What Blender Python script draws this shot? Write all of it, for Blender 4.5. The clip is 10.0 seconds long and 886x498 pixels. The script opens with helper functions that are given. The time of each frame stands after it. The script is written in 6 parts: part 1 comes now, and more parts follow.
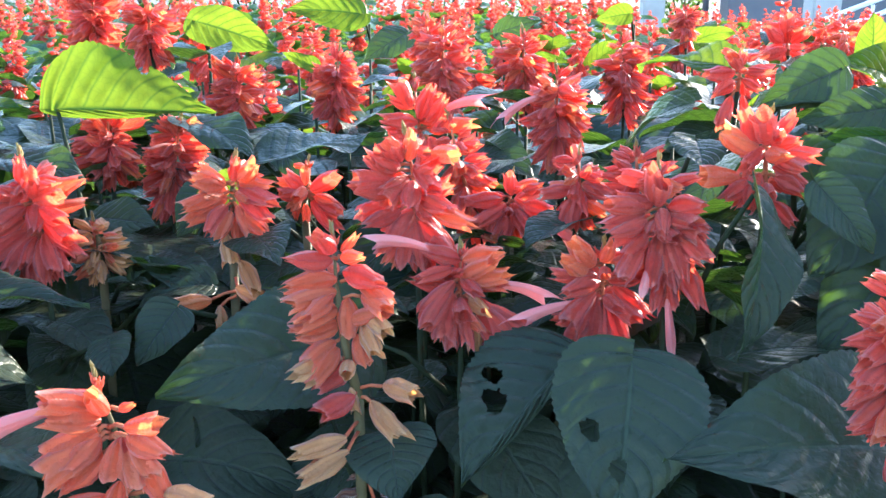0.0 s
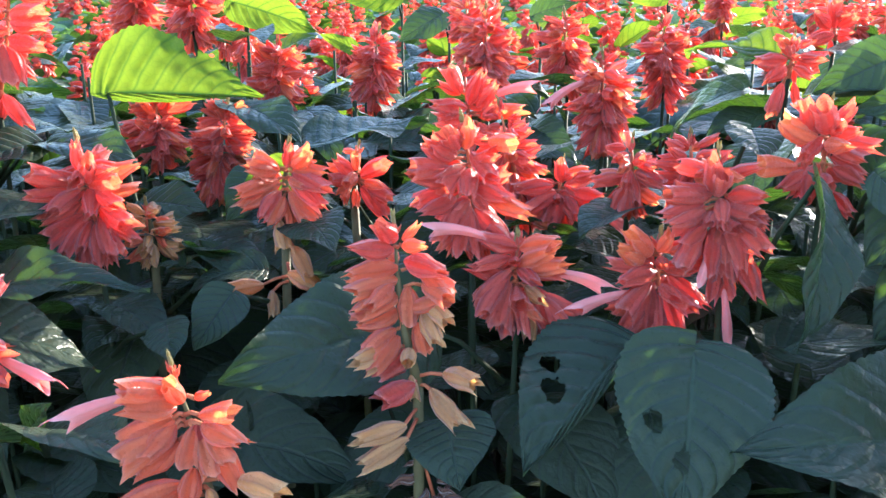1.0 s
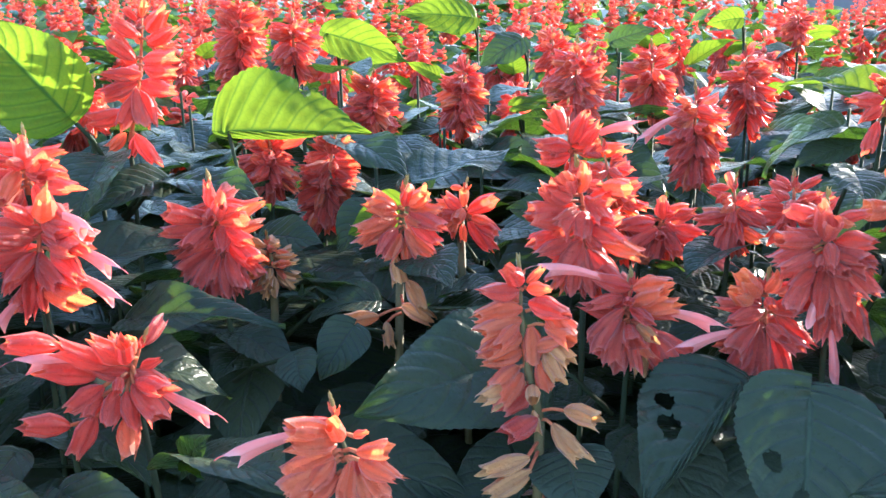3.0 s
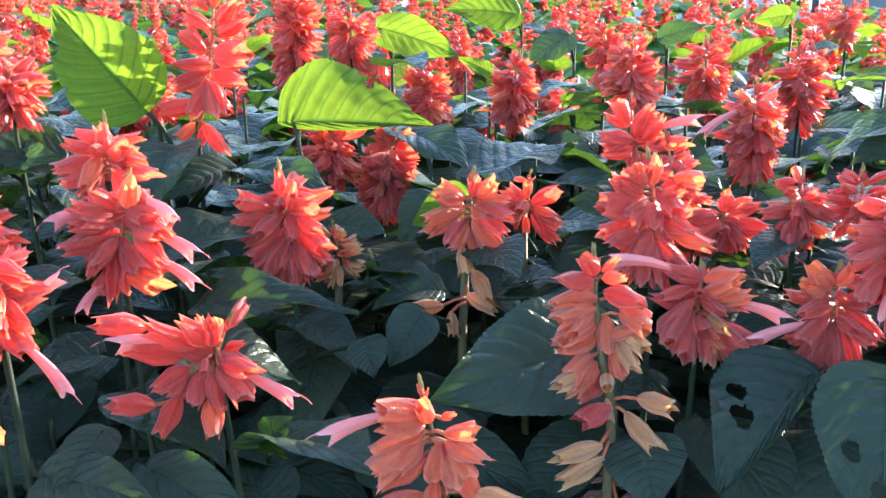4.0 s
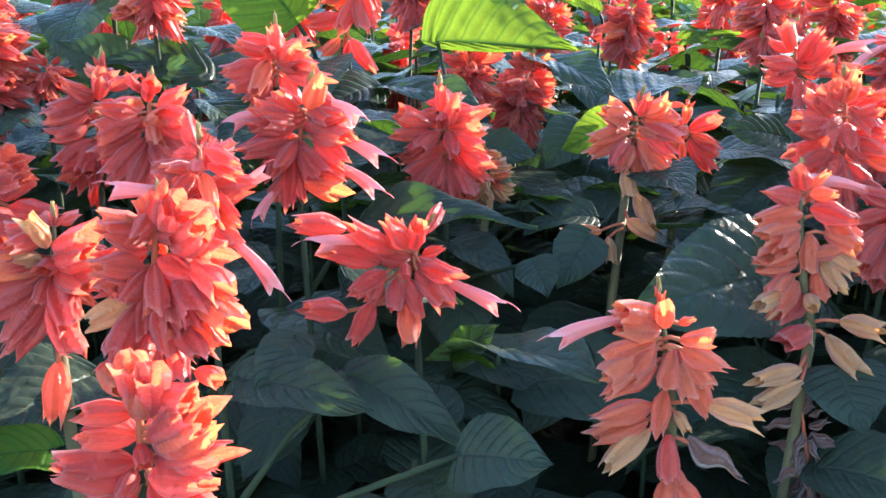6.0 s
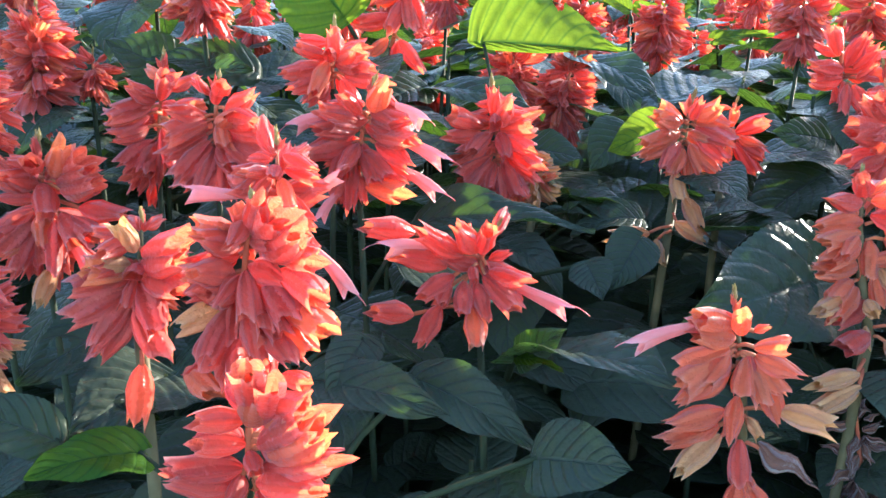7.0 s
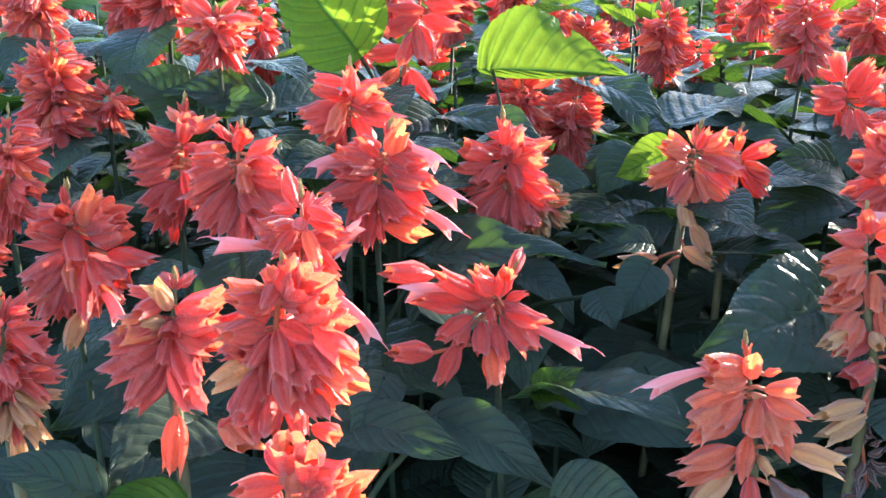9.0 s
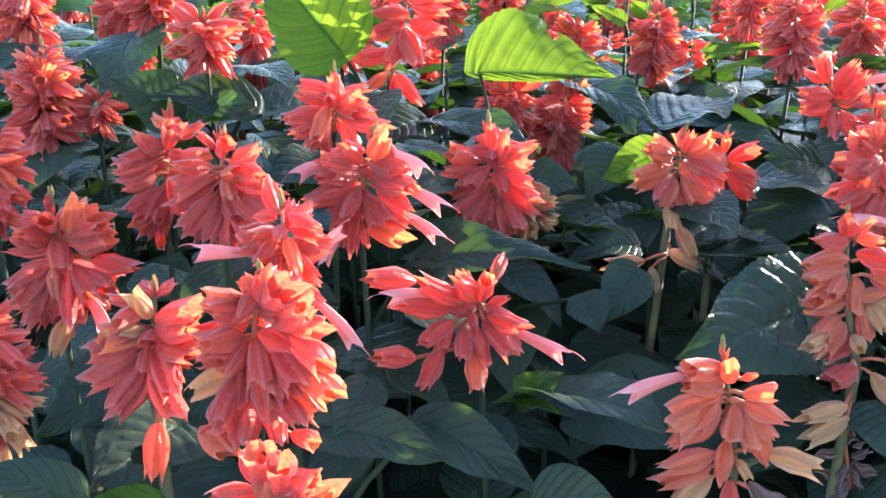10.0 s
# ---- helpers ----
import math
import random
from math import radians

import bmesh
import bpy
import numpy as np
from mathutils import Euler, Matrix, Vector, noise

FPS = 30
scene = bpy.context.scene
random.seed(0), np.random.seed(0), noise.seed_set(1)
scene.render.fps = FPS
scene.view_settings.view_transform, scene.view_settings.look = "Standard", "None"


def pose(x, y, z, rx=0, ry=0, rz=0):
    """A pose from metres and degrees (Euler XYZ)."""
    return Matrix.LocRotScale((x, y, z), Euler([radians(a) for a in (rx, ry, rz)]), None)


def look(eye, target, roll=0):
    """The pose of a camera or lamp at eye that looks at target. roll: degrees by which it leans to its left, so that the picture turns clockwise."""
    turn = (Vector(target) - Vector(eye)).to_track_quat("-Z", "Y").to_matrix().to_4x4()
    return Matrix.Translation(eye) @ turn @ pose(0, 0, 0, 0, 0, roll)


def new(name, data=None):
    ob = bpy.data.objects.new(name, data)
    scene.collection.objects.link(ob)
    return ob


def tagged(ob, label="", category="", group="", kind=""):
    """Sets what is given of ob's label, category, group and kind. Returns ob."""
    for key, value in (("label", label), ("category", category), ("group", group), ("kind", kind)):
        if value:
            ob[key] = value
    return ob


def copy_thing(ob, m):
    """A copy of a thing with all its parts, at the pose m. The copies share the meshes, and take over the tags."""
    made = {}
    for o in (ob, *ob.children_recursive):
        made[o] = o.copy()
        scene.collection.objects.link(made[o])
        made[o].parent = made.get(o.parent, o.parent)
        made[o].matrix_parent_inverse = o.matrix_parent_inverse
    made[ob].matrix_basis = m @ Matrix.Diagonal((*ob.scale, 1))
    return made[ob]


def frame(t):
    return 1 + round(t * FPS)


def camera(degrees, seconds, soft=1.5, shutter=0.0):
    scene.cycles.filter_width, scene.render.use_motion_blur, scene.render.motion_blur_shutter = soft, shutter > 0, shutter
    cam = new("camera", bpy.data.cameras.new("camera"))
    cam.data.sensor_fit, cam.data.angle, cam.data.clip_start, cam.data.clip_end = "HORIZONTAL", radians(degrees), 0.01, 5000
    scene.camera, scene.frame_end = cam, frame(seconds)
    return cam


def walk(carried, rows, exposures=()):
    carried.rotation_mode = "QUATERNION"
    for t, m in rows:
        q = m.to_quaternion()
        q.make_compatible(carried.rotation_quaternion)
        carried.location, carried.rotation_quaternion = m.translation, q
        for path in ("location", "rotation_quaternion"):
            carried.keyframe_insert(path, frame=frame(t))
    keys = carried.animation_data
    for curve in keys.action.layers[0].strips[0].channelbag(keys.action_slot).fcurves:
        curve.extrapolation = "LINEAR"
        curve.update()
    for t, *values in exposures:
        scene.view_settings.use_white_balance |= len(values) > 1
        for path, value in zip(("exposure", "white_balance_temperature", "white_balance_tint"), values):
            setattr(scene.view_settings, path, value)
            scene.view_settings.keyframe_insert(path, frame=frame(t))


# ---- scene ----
cam = camera(50.7, 10.0)
METRES, EYE, TILT, LEAN, TURN = 0.24, 0.56, -16.0, 0.0, 0.0
ROWS = [
    (0.0, 0.0, 0.0, 0.0, 0.0, 0.0, -0.0),
    (0.5, -0.0383, 0.0059, 0.0016, 0.44, -0.83, -0.24),
    (1.0, -0.0763, -0.003, 0.0189, 0.97, -1.36, -0.46),
    (1.5, -0.1209, -0.0313, 0.0411, 1.64, -1.51, -0.53),
    (2.0, -0.1503, -0.0557, 0.0687, 2.38, -1.41, -0.56),
    (3.5, -0.2497, -0.1238, 0.0828, 4.59, -1.07, -1.08),
    (4.0, -0.3035, -0.1333, 0.0661, 5.29, -1.22, -1.45),
    (4.5, -0.3801, -0.1286, 0.0429, 5.88, -1.58, -1.85),
    (5.0, -0.4573, -0.1058, -0.0016, 6.24, -2.06, -2.18),
    (5.5, -0.5434, -0.0987, -0.0423, 6.44, -2.67, -2.53),
    (6.0, -0.6142, -0.1005, -0.0515, 6.46, -3.2, -2.95),
    (7.5, -0.7623, -0.1441, -0.0165, 6.37, -3.9, -3.42),
    (8.0, -0.777, -0.161, 0.0142, 6.35, -4.09, -3.21),
    (8.5, -0.768, -0.1707, 0.0533, 6.33, -4.3, -2.92),
    (9.0, -0.756, -0.1713, 0.0572, 6.36, -4.49, -2.68),
    (9.5, -0.7292, -0.172, 0.0672, 6.38, -4.61, -2.5),
    (10.0, -0.722, -0.1749, 0.0735, 6.46, -4.67, -2.39),
]
walk(cam, [(t, pose(0, 0, EYE, TILT, LEAN, TURN) @ pose(METRES * x, METRES * y, METRES * z, 90 + pitch, roll, yaw)) for t, x, y, z, yaw, pitch, roll in ROWS],
     exposures=[(0.0, 3.08, 5300, 10), (3.0, 3.02, 5300, 10), (6.0, 2.97, 5300, 10), (10.0, 2.97, 5300, 10)])

# ---- light ----
SUN_AZ, SUN_EL = 42.0, 14.0          # degrees: right of straight ahead, above the horizon
world = bpy.data.worlds.new("sky")
scene.world = world
world.use_nodes = True
wn = world.node_tree.nodes
sky = wn.new("ShaderNodeTexSky")
sky.sky_type, sky.sun_disc = "NISHITA", False
sky.sun_elevation, sky.sun_rotation = radians(SUN_EL), radians(SUN_AZ)
wn["Background"].inputs["Strength"].default_value = 0.15
world.node_tree.links.new(sky.outputs[0], wn["Background"].inputs["Color"])
sun = new("sun", bpy.data.lights.new("sun", "SUN"))
sun.data.energy, sun.data.angle, sun.data.color = 3.3, radians(0.6), (1.0, 0.82, 0.58)
to_sun = Vector((math.sin(radians(SUN_AZ)) * math.cos(radians(SUN_EL)), math.cos(radians(SUN_AZ)) * math.cos(radians(SUN_EL)), math.sin(radians(SUN_EL))))
sun.matrix_world = look(to_sun * 30, (0, 0, 0))


# ---- materials ----
def material(name):
    m = bpy.data.materials.new(name)
    m.use_nodes = True
    return m, m.node_tree.nodes, m.node_tree.links


def maths(nodes, links, op, a, b=None, clamp=False):
    n = nodes.new("ShaderNodeMath")
    n.operation, n.use_clamp = op, clamp
    for slot, v in ((0, a), (1, b)):
        if isinstance(v, (int, float)):
            n.inputs[slot].default_value = v
        elif v is not None:
            links.new(v, n.inputs[slot])
    return n.outputs[0]


def mixed(nodes, links, fac, a, b, mode="MIX"):
    n = nodes.new("ShaderNodeMix")
    n.data_type, n.blend_type = "RGBA", mode
    for slot, v in ((0, fac), (6, a), (7, b)):
        if isinstance(v, (int, float)):
            n.inputs[slot].default_value = v
        elif isinstance(v, tuple):
            n.inputs[slot].default_value = (*v, 1)
        else:
            links.new(v, n.inputs[slot])
    return n.outputs[2]


def ramp(nodes, links, fac, lo, hi):
    n = nodes.new("ShaderNodeMapRange")
    n.inputs["From Min"].default_value, n.inputs["From Max"].default_value = lo, hi
    links.new(fac, n.inputs["Value"])
    return n.outputs[0]


def noise_tex(nodes, links, scale, detail=3.0, vector=None):
    n = nodes.new("ShaderNodeTexNoise")
    n.inputs["Scale"].default_value, n.inputs["Detail"].default_value = scale, detail
    if vector is None:
        c = nodes.new("ShaderNodeTexCoord")
        vector = c.outputs["Object"]
    links.new(vector, n.inputs["Vector"])
    return n.outputs["Fac"]


def petal_material(name, dark, light, tip, through_dark, through_light, share, rough=0.36, ribs=6.0, relief=0.5, island=False, stripe=0.22):
    """Thin ribbed tissue: part of the light goes through it."""
    m, nodes, links = material(name)
    bsdf = nodes["Principled BSDF"]
    if island:
        rnd = nodes.new("ShaderNodeNewGeometry").outputs["Random Per Island"]
    else:
        rnd = nodes.new("ShaderNodeObjectInfo").outputs["Random"]
    uv = nodes.new("ShaderNodeUVMap")
    sep = nodes.new("ShaderNodeSeparateXYZ")
    links.new(uv.outputs[0], sep.inputs[0])
    u, v = sep.outputs[0], sep.outputs[1]
    grain = noise_tex(nodes, links, 13.0, 5.0)
    blot = noise_tex(nodes, links, 2.6, 3.0)
    rib = maths(nodes, links, "SINE", maths(nodes, links, "MULTIPLY", v, 6.2832 * ribs))
    rib = maths(nodes, links, "MULTIPLY_ADD", rib, 0.5)
    rib.node.inputs[2].default_value = 0.5
    vary = maths(nodes, links, "ADD", maths(nodes, links, "MULTIPLY", rnd, 0.55), maths(nodes, links, "MULTIPLY", blot, 0.5), clamp=True)
    base = mixed(nodes, links, vary, dark, light)
    # paler tips: dry margins, plus the sunlit rim put into the colour
    base = mixed(nodes, links, ramp(nodes, links, u, 0.90, 1.03), base, tip)
    base = mixed(nodes, links, maths(nodes, links, "MULTIPLY", ramp(nodes, links, grain, 0.35, 0.75), 0.3), base, dark)
    base = mixed(nodes, links, maths(nodes, links, "MULTIPLY", ramp(nodes, links, rib, 0.7, 1.0), stripe), base, dark)
    links.new(base, bsdf.inputs["Base Color"])
    bsdf.inputs["Roughness"].default_value = rough
    bsdf.inputs["Sheen Weight"].default_value = 0.3
    bsdf.inputs["Specular IOR Level"].default_value = 0.5
    bsdf.inputs["Sheen Roughness"].default_value = 0.4
    trans = nodes.new("ShaderNodeBsdfTranslucent")
    glow = mixed(nodes, links, vary, through_dark, through_light)
    glow = mixed(nodes, links, maths(nodes, links, "MULTIPLY", ramp(nodes, links, rib, 0.6, 1.0), 0.4), glow, dark)
    links.new(glow, trans.inputs["Color"])
    bump = nodes.new("ShaderNodeBump")
    bump.inputs["Strength"].default_value, bump.inputs["Distance"].default_value = relief, 0.018
    links.new(maths(nodes, links, "ADD", rib, maths(nodes, links, "MULTIPLY", grain, 0.7)), bump.inputs["Height"])
    links.new(bump.outputs[0], bsdf.inputs["Normal"])
    links.new(bump.outputs[0], trans.inputs["Normal"])
    both = nodes.new("ShaderNodeMixShader")
    both.inputs[0].default_value = share
    links.new(bsdf.outputs[0], both.inputs[1])
    links.new(trans.outputs[0], both.inputs[2])
    links.new(both.outputs[0], nodes["Material Output"].inputs["Surface"])
    return m


def leaf_material(name, dark, light, vein, through_leaf, share, rough=0.20, spots=0.0, island=False):
    """A quilted leaf with a midrib and side veins along its UV."""
    m, nodes, links = material(name)
    bsdf = nodes["Principled BSDF"]
    if island:
        rnd = nodes.new("ShaderNodeNewGeometry").outputs["Random Per Island"]
    else:
        rnd = nodes.new("ShaderNodeObjectInfo").outputs["Random"]
    uv = nodes.new("ShaderNodeUVMap")
    sep = nodes.new("ShaderNodeSeparateXYZ")
    links.new(uv.outputs[0], sep.inputs[0])
    u = sep.outputs[0]
    off = maths(nodes, links, "ABSOLUTE", maths(nodes, links, "SUBTRACT", maths(nodes, links, "MULTIPLY", sep.outputs[1], 2.0), 1.0))
    warp = noise_tex(nodes, links, 30.0, 2.0)
    phase = maths(nodes, links, "SUBTRACT", maths(nodes, links, "MULTIPLY", u, 8.0), maths(nodes, links, "MULTIPLY", maths(nodes, links, "POWER", off, 1.2), 2.2))
    phase = maths(nodes, links, "ADD", phase, maths(nodes, links, "MULTIPLY", warp, 0.7))
    saw = maths(nodes, links, "ABSOLUTE", maths(nodes, links, "SUBTRACT", maths(nodes, links, "FRACT", phase), 0.5))
    side = ramp(nodes, links, saw, 0.13, 0.0)
    mid = ramp(nodes, links, off, 0.07, 0.02)
    line = maths(nodes, links, "MAXIMUM", maths(nodes, links, "MULTIPLY", side, 0.75), mid)
    voro = nodes.new("ShaderNodeTexVoronoi")
    voro.feature, voro.inputs["Scale"].default_value = "DISTANCE_TO_EDGE", 230.0
    tc = nodes.new("ShaderNodeTexCoord")
    links.new(tc.outputs["Object"], voro.inputs["Vector"])
    net = ramp(nodes, links, voro.outputs["Distance"], 0.12, 0.0)
    blot = noise_tex(nodes, links, 28.0, 4.0)
    grain = noise_tex(nodes, links, 420.0, 3.0)
    vary = maths(nodes, links, "ADD", maths(nodes, links, "MULTIPLY", rnd, 0.6), maths(nodes, links, "MULTIPLY", blot, 0.5), clamp=True)
    base = mixed(nodes, links, vary, dark, light)
    base = mixed(nodes, links, maths(nodes, links, "MULTIPLY", net, 0.12), base, vein)
    base = mixed(nodes, links, maths(nodes, links, "MULTIPLY", line, 0.4), base, vein)
    if spots:
        base = mixed(nodes, links, maths(nodes, links, "MULTIPLY", ramp(nodes, links, blot, 0.66, 0.72), spots), base, (0.16, 0.10, 0.04))
    links.new(base, bsdf.inputs["Base Color"])
    links.new(maths(nodes, links, "ADD", maths(nodes, links, "MULTIPLY", grain, 0.2), rough), bsdf.inputs["Roughness"])
    bsdf.inputs["Specular IOR Level"].default_value = 0.10
    trans = nodes.new("ShaderNodeBsdfTranslucent")
    glow = mixed(nodes, links, maths(nodes, links, "MULTIPLY", line, 0.95), through_leaf, dark)
    glow = mixed(nodes, links, maths(nodes, links, "MULTIPLY", maths(nodes, links, "ADD", maths(nodes, links, "MULTIPLY", net, 0.6), ramp(nodes, links, blot, 0.45, 0.75)), 0.3), glow, dark)
    links.new(glow, trans.inputs["Color"])
    bump = nodes.new("ShaderNodeBump")
    bump.inputs["Strength"].default_value, bump.inputs["Distance"].default_value = 0.85, 0.0017
    crinkle = noise_tex(nodes, links, 150.0, 2.0)
    furrow = maths(nodes, links, "MULTIPLY", ramp(nodes, links, saw, 0.22, 0.0), 0.3)
    height = maths(nodes, links, "SUBTRACT", maths(nodes, links, "ADD", maths(nodes, links, "MULTIPLY", grain, 0.12), maths(nodes, links, "MULTIPLY", crinkle, 0.95)), maths(nodes, links, "ADD", maths(nodes, links, "MAXIMUM", furrow, maths(nodes, links, "MULTIPLY", mid, 0.35)), maths(nodes, links, "MULTIPLY", net, 0.04)))
    links.new(height, bump.inputs["Height"])
    links.new(bump.outputs[0], bsdf.inputs["Normal"])
    both = nodes.new("ShaderNodeMixShader")
    both.inputs[0].default_value = share
    links.new(bsdf.outputs[0], both.inputs[1])
    links.new(trans.outputs[0], both.inputs[2])
    links.new(both.outputs[0], nodes["Material Output"].inputs["Surface"])
    return m


def plain_material(name, a, b, scale, rough=0.8, relief=0.3, detail=6.0, distance=0.004, metal=0.0):
    m, nodes, links = material(name)
    bsdf = nodes["Principled BSDF"]
    big, fine = noise_tex(nodes, links, scale, detail), noise_tex(nodes, links, scale * 9, 4.0)
    col = mixed(nodes, links, ramp(nodes, links, big, 0.3, 0.7), a, b)
    col = mixed(nodes, links, maths(nodes, links, "MULTIPLY", fine, 0.3), col, a)
    links.new(col, bsdf.inputs["Base Color"])
    bsdf.inputs["Roughness"].default_value, bsdf.inputs["Metallic"].default_value = rough, metal
    bsdf.inputs["Specular IOR Level"].default_value = 0.15
    bump = nodes.new("ShaderNodeBump")
    bump.inputs["Strength"].default_value, bump.inputs["Distance"].default_value = relief, distance
    links.new(maths(nodes, links, "ADD", big, fine), bump.inputs["Height"])
    links.new(bump.outputs[0], bsdf.inputs["Normal"])
    return m


def petals(island):
    return {
        "red": petal_material("red_calyx", (0.47, 0.070, 0.052), (0.64, 0.145, 0.108), (0.82, 0.38, 0.31), (0.92, 0.10, 0.045), (1.0, 0.18, 0.065), 0.58, island=island),
        "coral": petal_material("coral_calyx", (0.60, 0.135, 0.065), (0.74, 0.25, 0.125), (0.86, 0.43, 0.30), (0.96, 0.16, 0.04), (1.0, 0.28, 0.08), 0.58, island=island),
        "tan": petal_material("dry_calyx", (0.48, 0.22, 0.09), (0.66, 0.38, 0.17), (0.72, 0.46, 0.22), (0.85, 0.36, 0.09), (1.0, 0.55, 0.15), 0.45, rough=0.62, island=island, stripe=0.6),
    }


PETAL = petals(False)
PETAL_FAR = petals(True)["red"]
COROLLA = petal_material("corolla", (0.64, 0.19, 0.165), (0.80, 0.37, 0.335), (0.86, 0.45, 0.43), (0.9, 0.15, 0.11), (0.95, 0.28, 0.22), 0.4, rough=0.42, ribs=5.0, relief=0.2)
OLIVE = petal_material("bud_tip", (0.22, 0.17, 0.04), (0.42, 0.33, 0.10), (0.5, 0.40, 0.16), (0.45, 0.32, 0.05), (0.7, 0.5, 0.1), 0.4, rough=0.6)
WITHER = petal_material("withered_flower", (0.11, 0.038, 0.026), (0.22, 0.10, 0.06), (0.20, 0.10, 0.06), (0.2, 0.07, 0.04), (0.33, 0.15, 0.08), 0.25, rough=0.8, relief=0.6)
LEAF = leaf_material("green_leaf", (0.026, 0.033, 0.023), (0.040, 0.050, 0.034), (0.052, 0.074, 0.044), (0.10, 0.20, 0.012), 0.22, spots=0.3)
# thin young leaf; the glow of backlight is also put into its colours
LEAF_YOUNG_LIT = leaf_material("young_backlit_leaf", (0.035, 0.085, 0.012), (0.055, 0.125, 0.018), (0.045, 0.10, 0.02), (0.17, 0.245, 0.010), 0.60, spots=0.3)
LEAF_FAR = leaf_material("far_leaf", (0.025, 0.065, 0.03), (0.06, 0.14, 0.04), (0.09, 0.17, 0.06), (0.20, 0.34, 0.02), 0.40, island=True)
STEM = plain_material("stem", (0.014, 0.022, 0.010), (0.034, 0.042, 0.017), 60.0, 0.7, 0.3, distance=0.0006)
STEM_OLD = plain_material("old_stem", (0.07, 0.06, 0.025), (0.14, 0.11, 0.05), 80.0, 0.6, 0.4, distance=0.0006)
STEM_RED = plain_material("rachis", (0.34, 0.07, 0.04), (0.40, 0.15, 0.06), 80.0, 0.55, 0.3, distance=0.0006)
SOIL = plain_material("soil", (0.025, 0.018, 0.012), (0.06, 0.042, 0.03), 22.0, 0.95, 0.9, distance=0.02)
PAVING = plain_material("paving", (0.15, 0.145, 0.14), (0.21, 0.205, 0.195), 3.0, 0.85, 0.3)


# ---- shapes ----
def mesh_of(name, verts, faces, mat, uvs=None, smooth=True):
    me = bpy.data.meshes.new(name)
    me.from_pydata([tuple(map(float, v)) for v in verts], [], [tuple(map(int, f)) for f in faces])
    me.materials.append(mat)
    if smooth:
        me.polygons.foreach_set("use_smooth", [True] * len(me.polygons))
    if uvs is not None:
        layer = me.uv_layers.new(name="UVMap")
        loops = np.zeros(len(me.loops), dtype=np.int32)
        me.loops.foreach_get("vertex_index", loops)
        layer.data.foreach_set("uv", np.asarray(uvs, dtype=np.float32)[loops].ravel())
    me.update()
    return me


def grid_faces(rows, cols, wrap=False):
    out = []
    for j in range(rows - 1):
        for i in range(cols if wrap else cols - 1):
            k = (i + 1) % cols
            out.append((j * cols + i, j * cols + k, (j + 1) * cols + k, (j + 1) * cols + i))
    return out


def tube_shape(points, radii, n=7):
    verts, pts = [], [Vector(p) for p in points]
    for j, p in enumerate(pts):
        d = (pts[min(j + 1, len(pts) - 1)] - pts[max(j - 1, 0)]).normalized()
        a = d.orthogonal().normalized()
        b = d.cross(a)
        for i in range(n):
            w = 2 * math.pi * i / n
            verts.append(p + (a * math.cos(w) + b * math.sin(w)) * radii[j])
    m = len(verts)
    verts += [pts[0], pts[-1]]
    faces = grid_faces(len(pts), n, True)
    for i in range(n):
        faces += [(m, (i + 1) % n, i), (m + 1, m - n + i, m - n + (i + 1) % n)]
    return verts, faces


def calyx_shape(rng, mouth=1.0, closed=0.0, rings=9, n=24, plump=1.0):
    """A ribbed, crumpled bell of length about 1 along +Z, upper lip at +Y, with three sharp lobes that curl at the mouth."""
    verts, uvs = [], []
    step = 360.0 / n
    lobes = [(90, 1.0, 66), (90 + 120 + step * rng.choice((-1, 0, 1)), 0.88, 48), (90 - 120 + step * rng.choice((-1, 0, 1)), 0.88, 48)]
    side, arch, skew = rng.uniform(0.80, 1.05), rng.uniform(-0.34, 0.36), rng.uniform(-0.18, 0.18)
    lens = [rng.uniform(0.14, 0.26) for _ in lobes]
    teeth = [rng.uniform(-0.03, 0.05) if i % 2 else 0.0 for i in range(n)]
    curl = [rng.uniform(-0.14, 0.17) for _ in lobes]
    press, seed = rng.uniform(0.1, 0.55), rng.uniform(0, 50)
    ph = rng.uniform(0, 6.28)
    for j in range(rings):
        u = j / (rings - 1)
        prof = np.interp(u, [0, 0.08, 0.25, 0.5, 0.78, 1.0], [0.06, 0.125, 0.205 * plump, 0.262 * plump, 0.268 * mouth, 0.250 * mouth])
        prof *= 1 - closed * max(0, u - 0.45) * 1.45
        for i in range(n):
            a = step * i + 14 * skew * u
            lobe, bend = 0.0, 0.0
            for (c, amp, wide), ln, cu in zip(lobes, lens, curl):
                d = abs((step * i - c + 180) % 360 - 180)
                w = max(0.0, 1 - d / wide)
                lobe, bend = lobe + ln * amp * w ** 1.5, bend + cu * w ** 1.5
            ca, sa = math.cos(math.radians(a)), math.sin(math.radians(a))
            fold = noise.noise(Vector((ca * 1.7, sa * 1.7, u * 1.1 + seed)))
            fine = noise.noise(Vector((ca * 4.0, sa * 4.0, u * 3.0 + seed)))
            r = prof * (1 + 0.05 * math.cos(math.radians(a * 6) + ph) * math.sin(math.pi * min(1, 0.15 + 0.8 * u)))
            r *= 1 + (0.34 * fold + 0.16 * fine) * u ** 1.5
            r += bend * u ** 6
            lip = 1 - press * u ** 3
            x, y = r * ca * side, r * sa * lip
            z = 0.82 * u + (lobe - 0.06) * u ** 4 + 0.05 * fine * u + teeth[i] * u ** 8
            verts.append((x + skew * z * z * 0.7 + 0.03 * fine * u, y + arch * z * z * 0.6, z))
            uvs.append((u, i / n if i else 0.0))
    return verts, grid_faces(rings, n, True), uvs


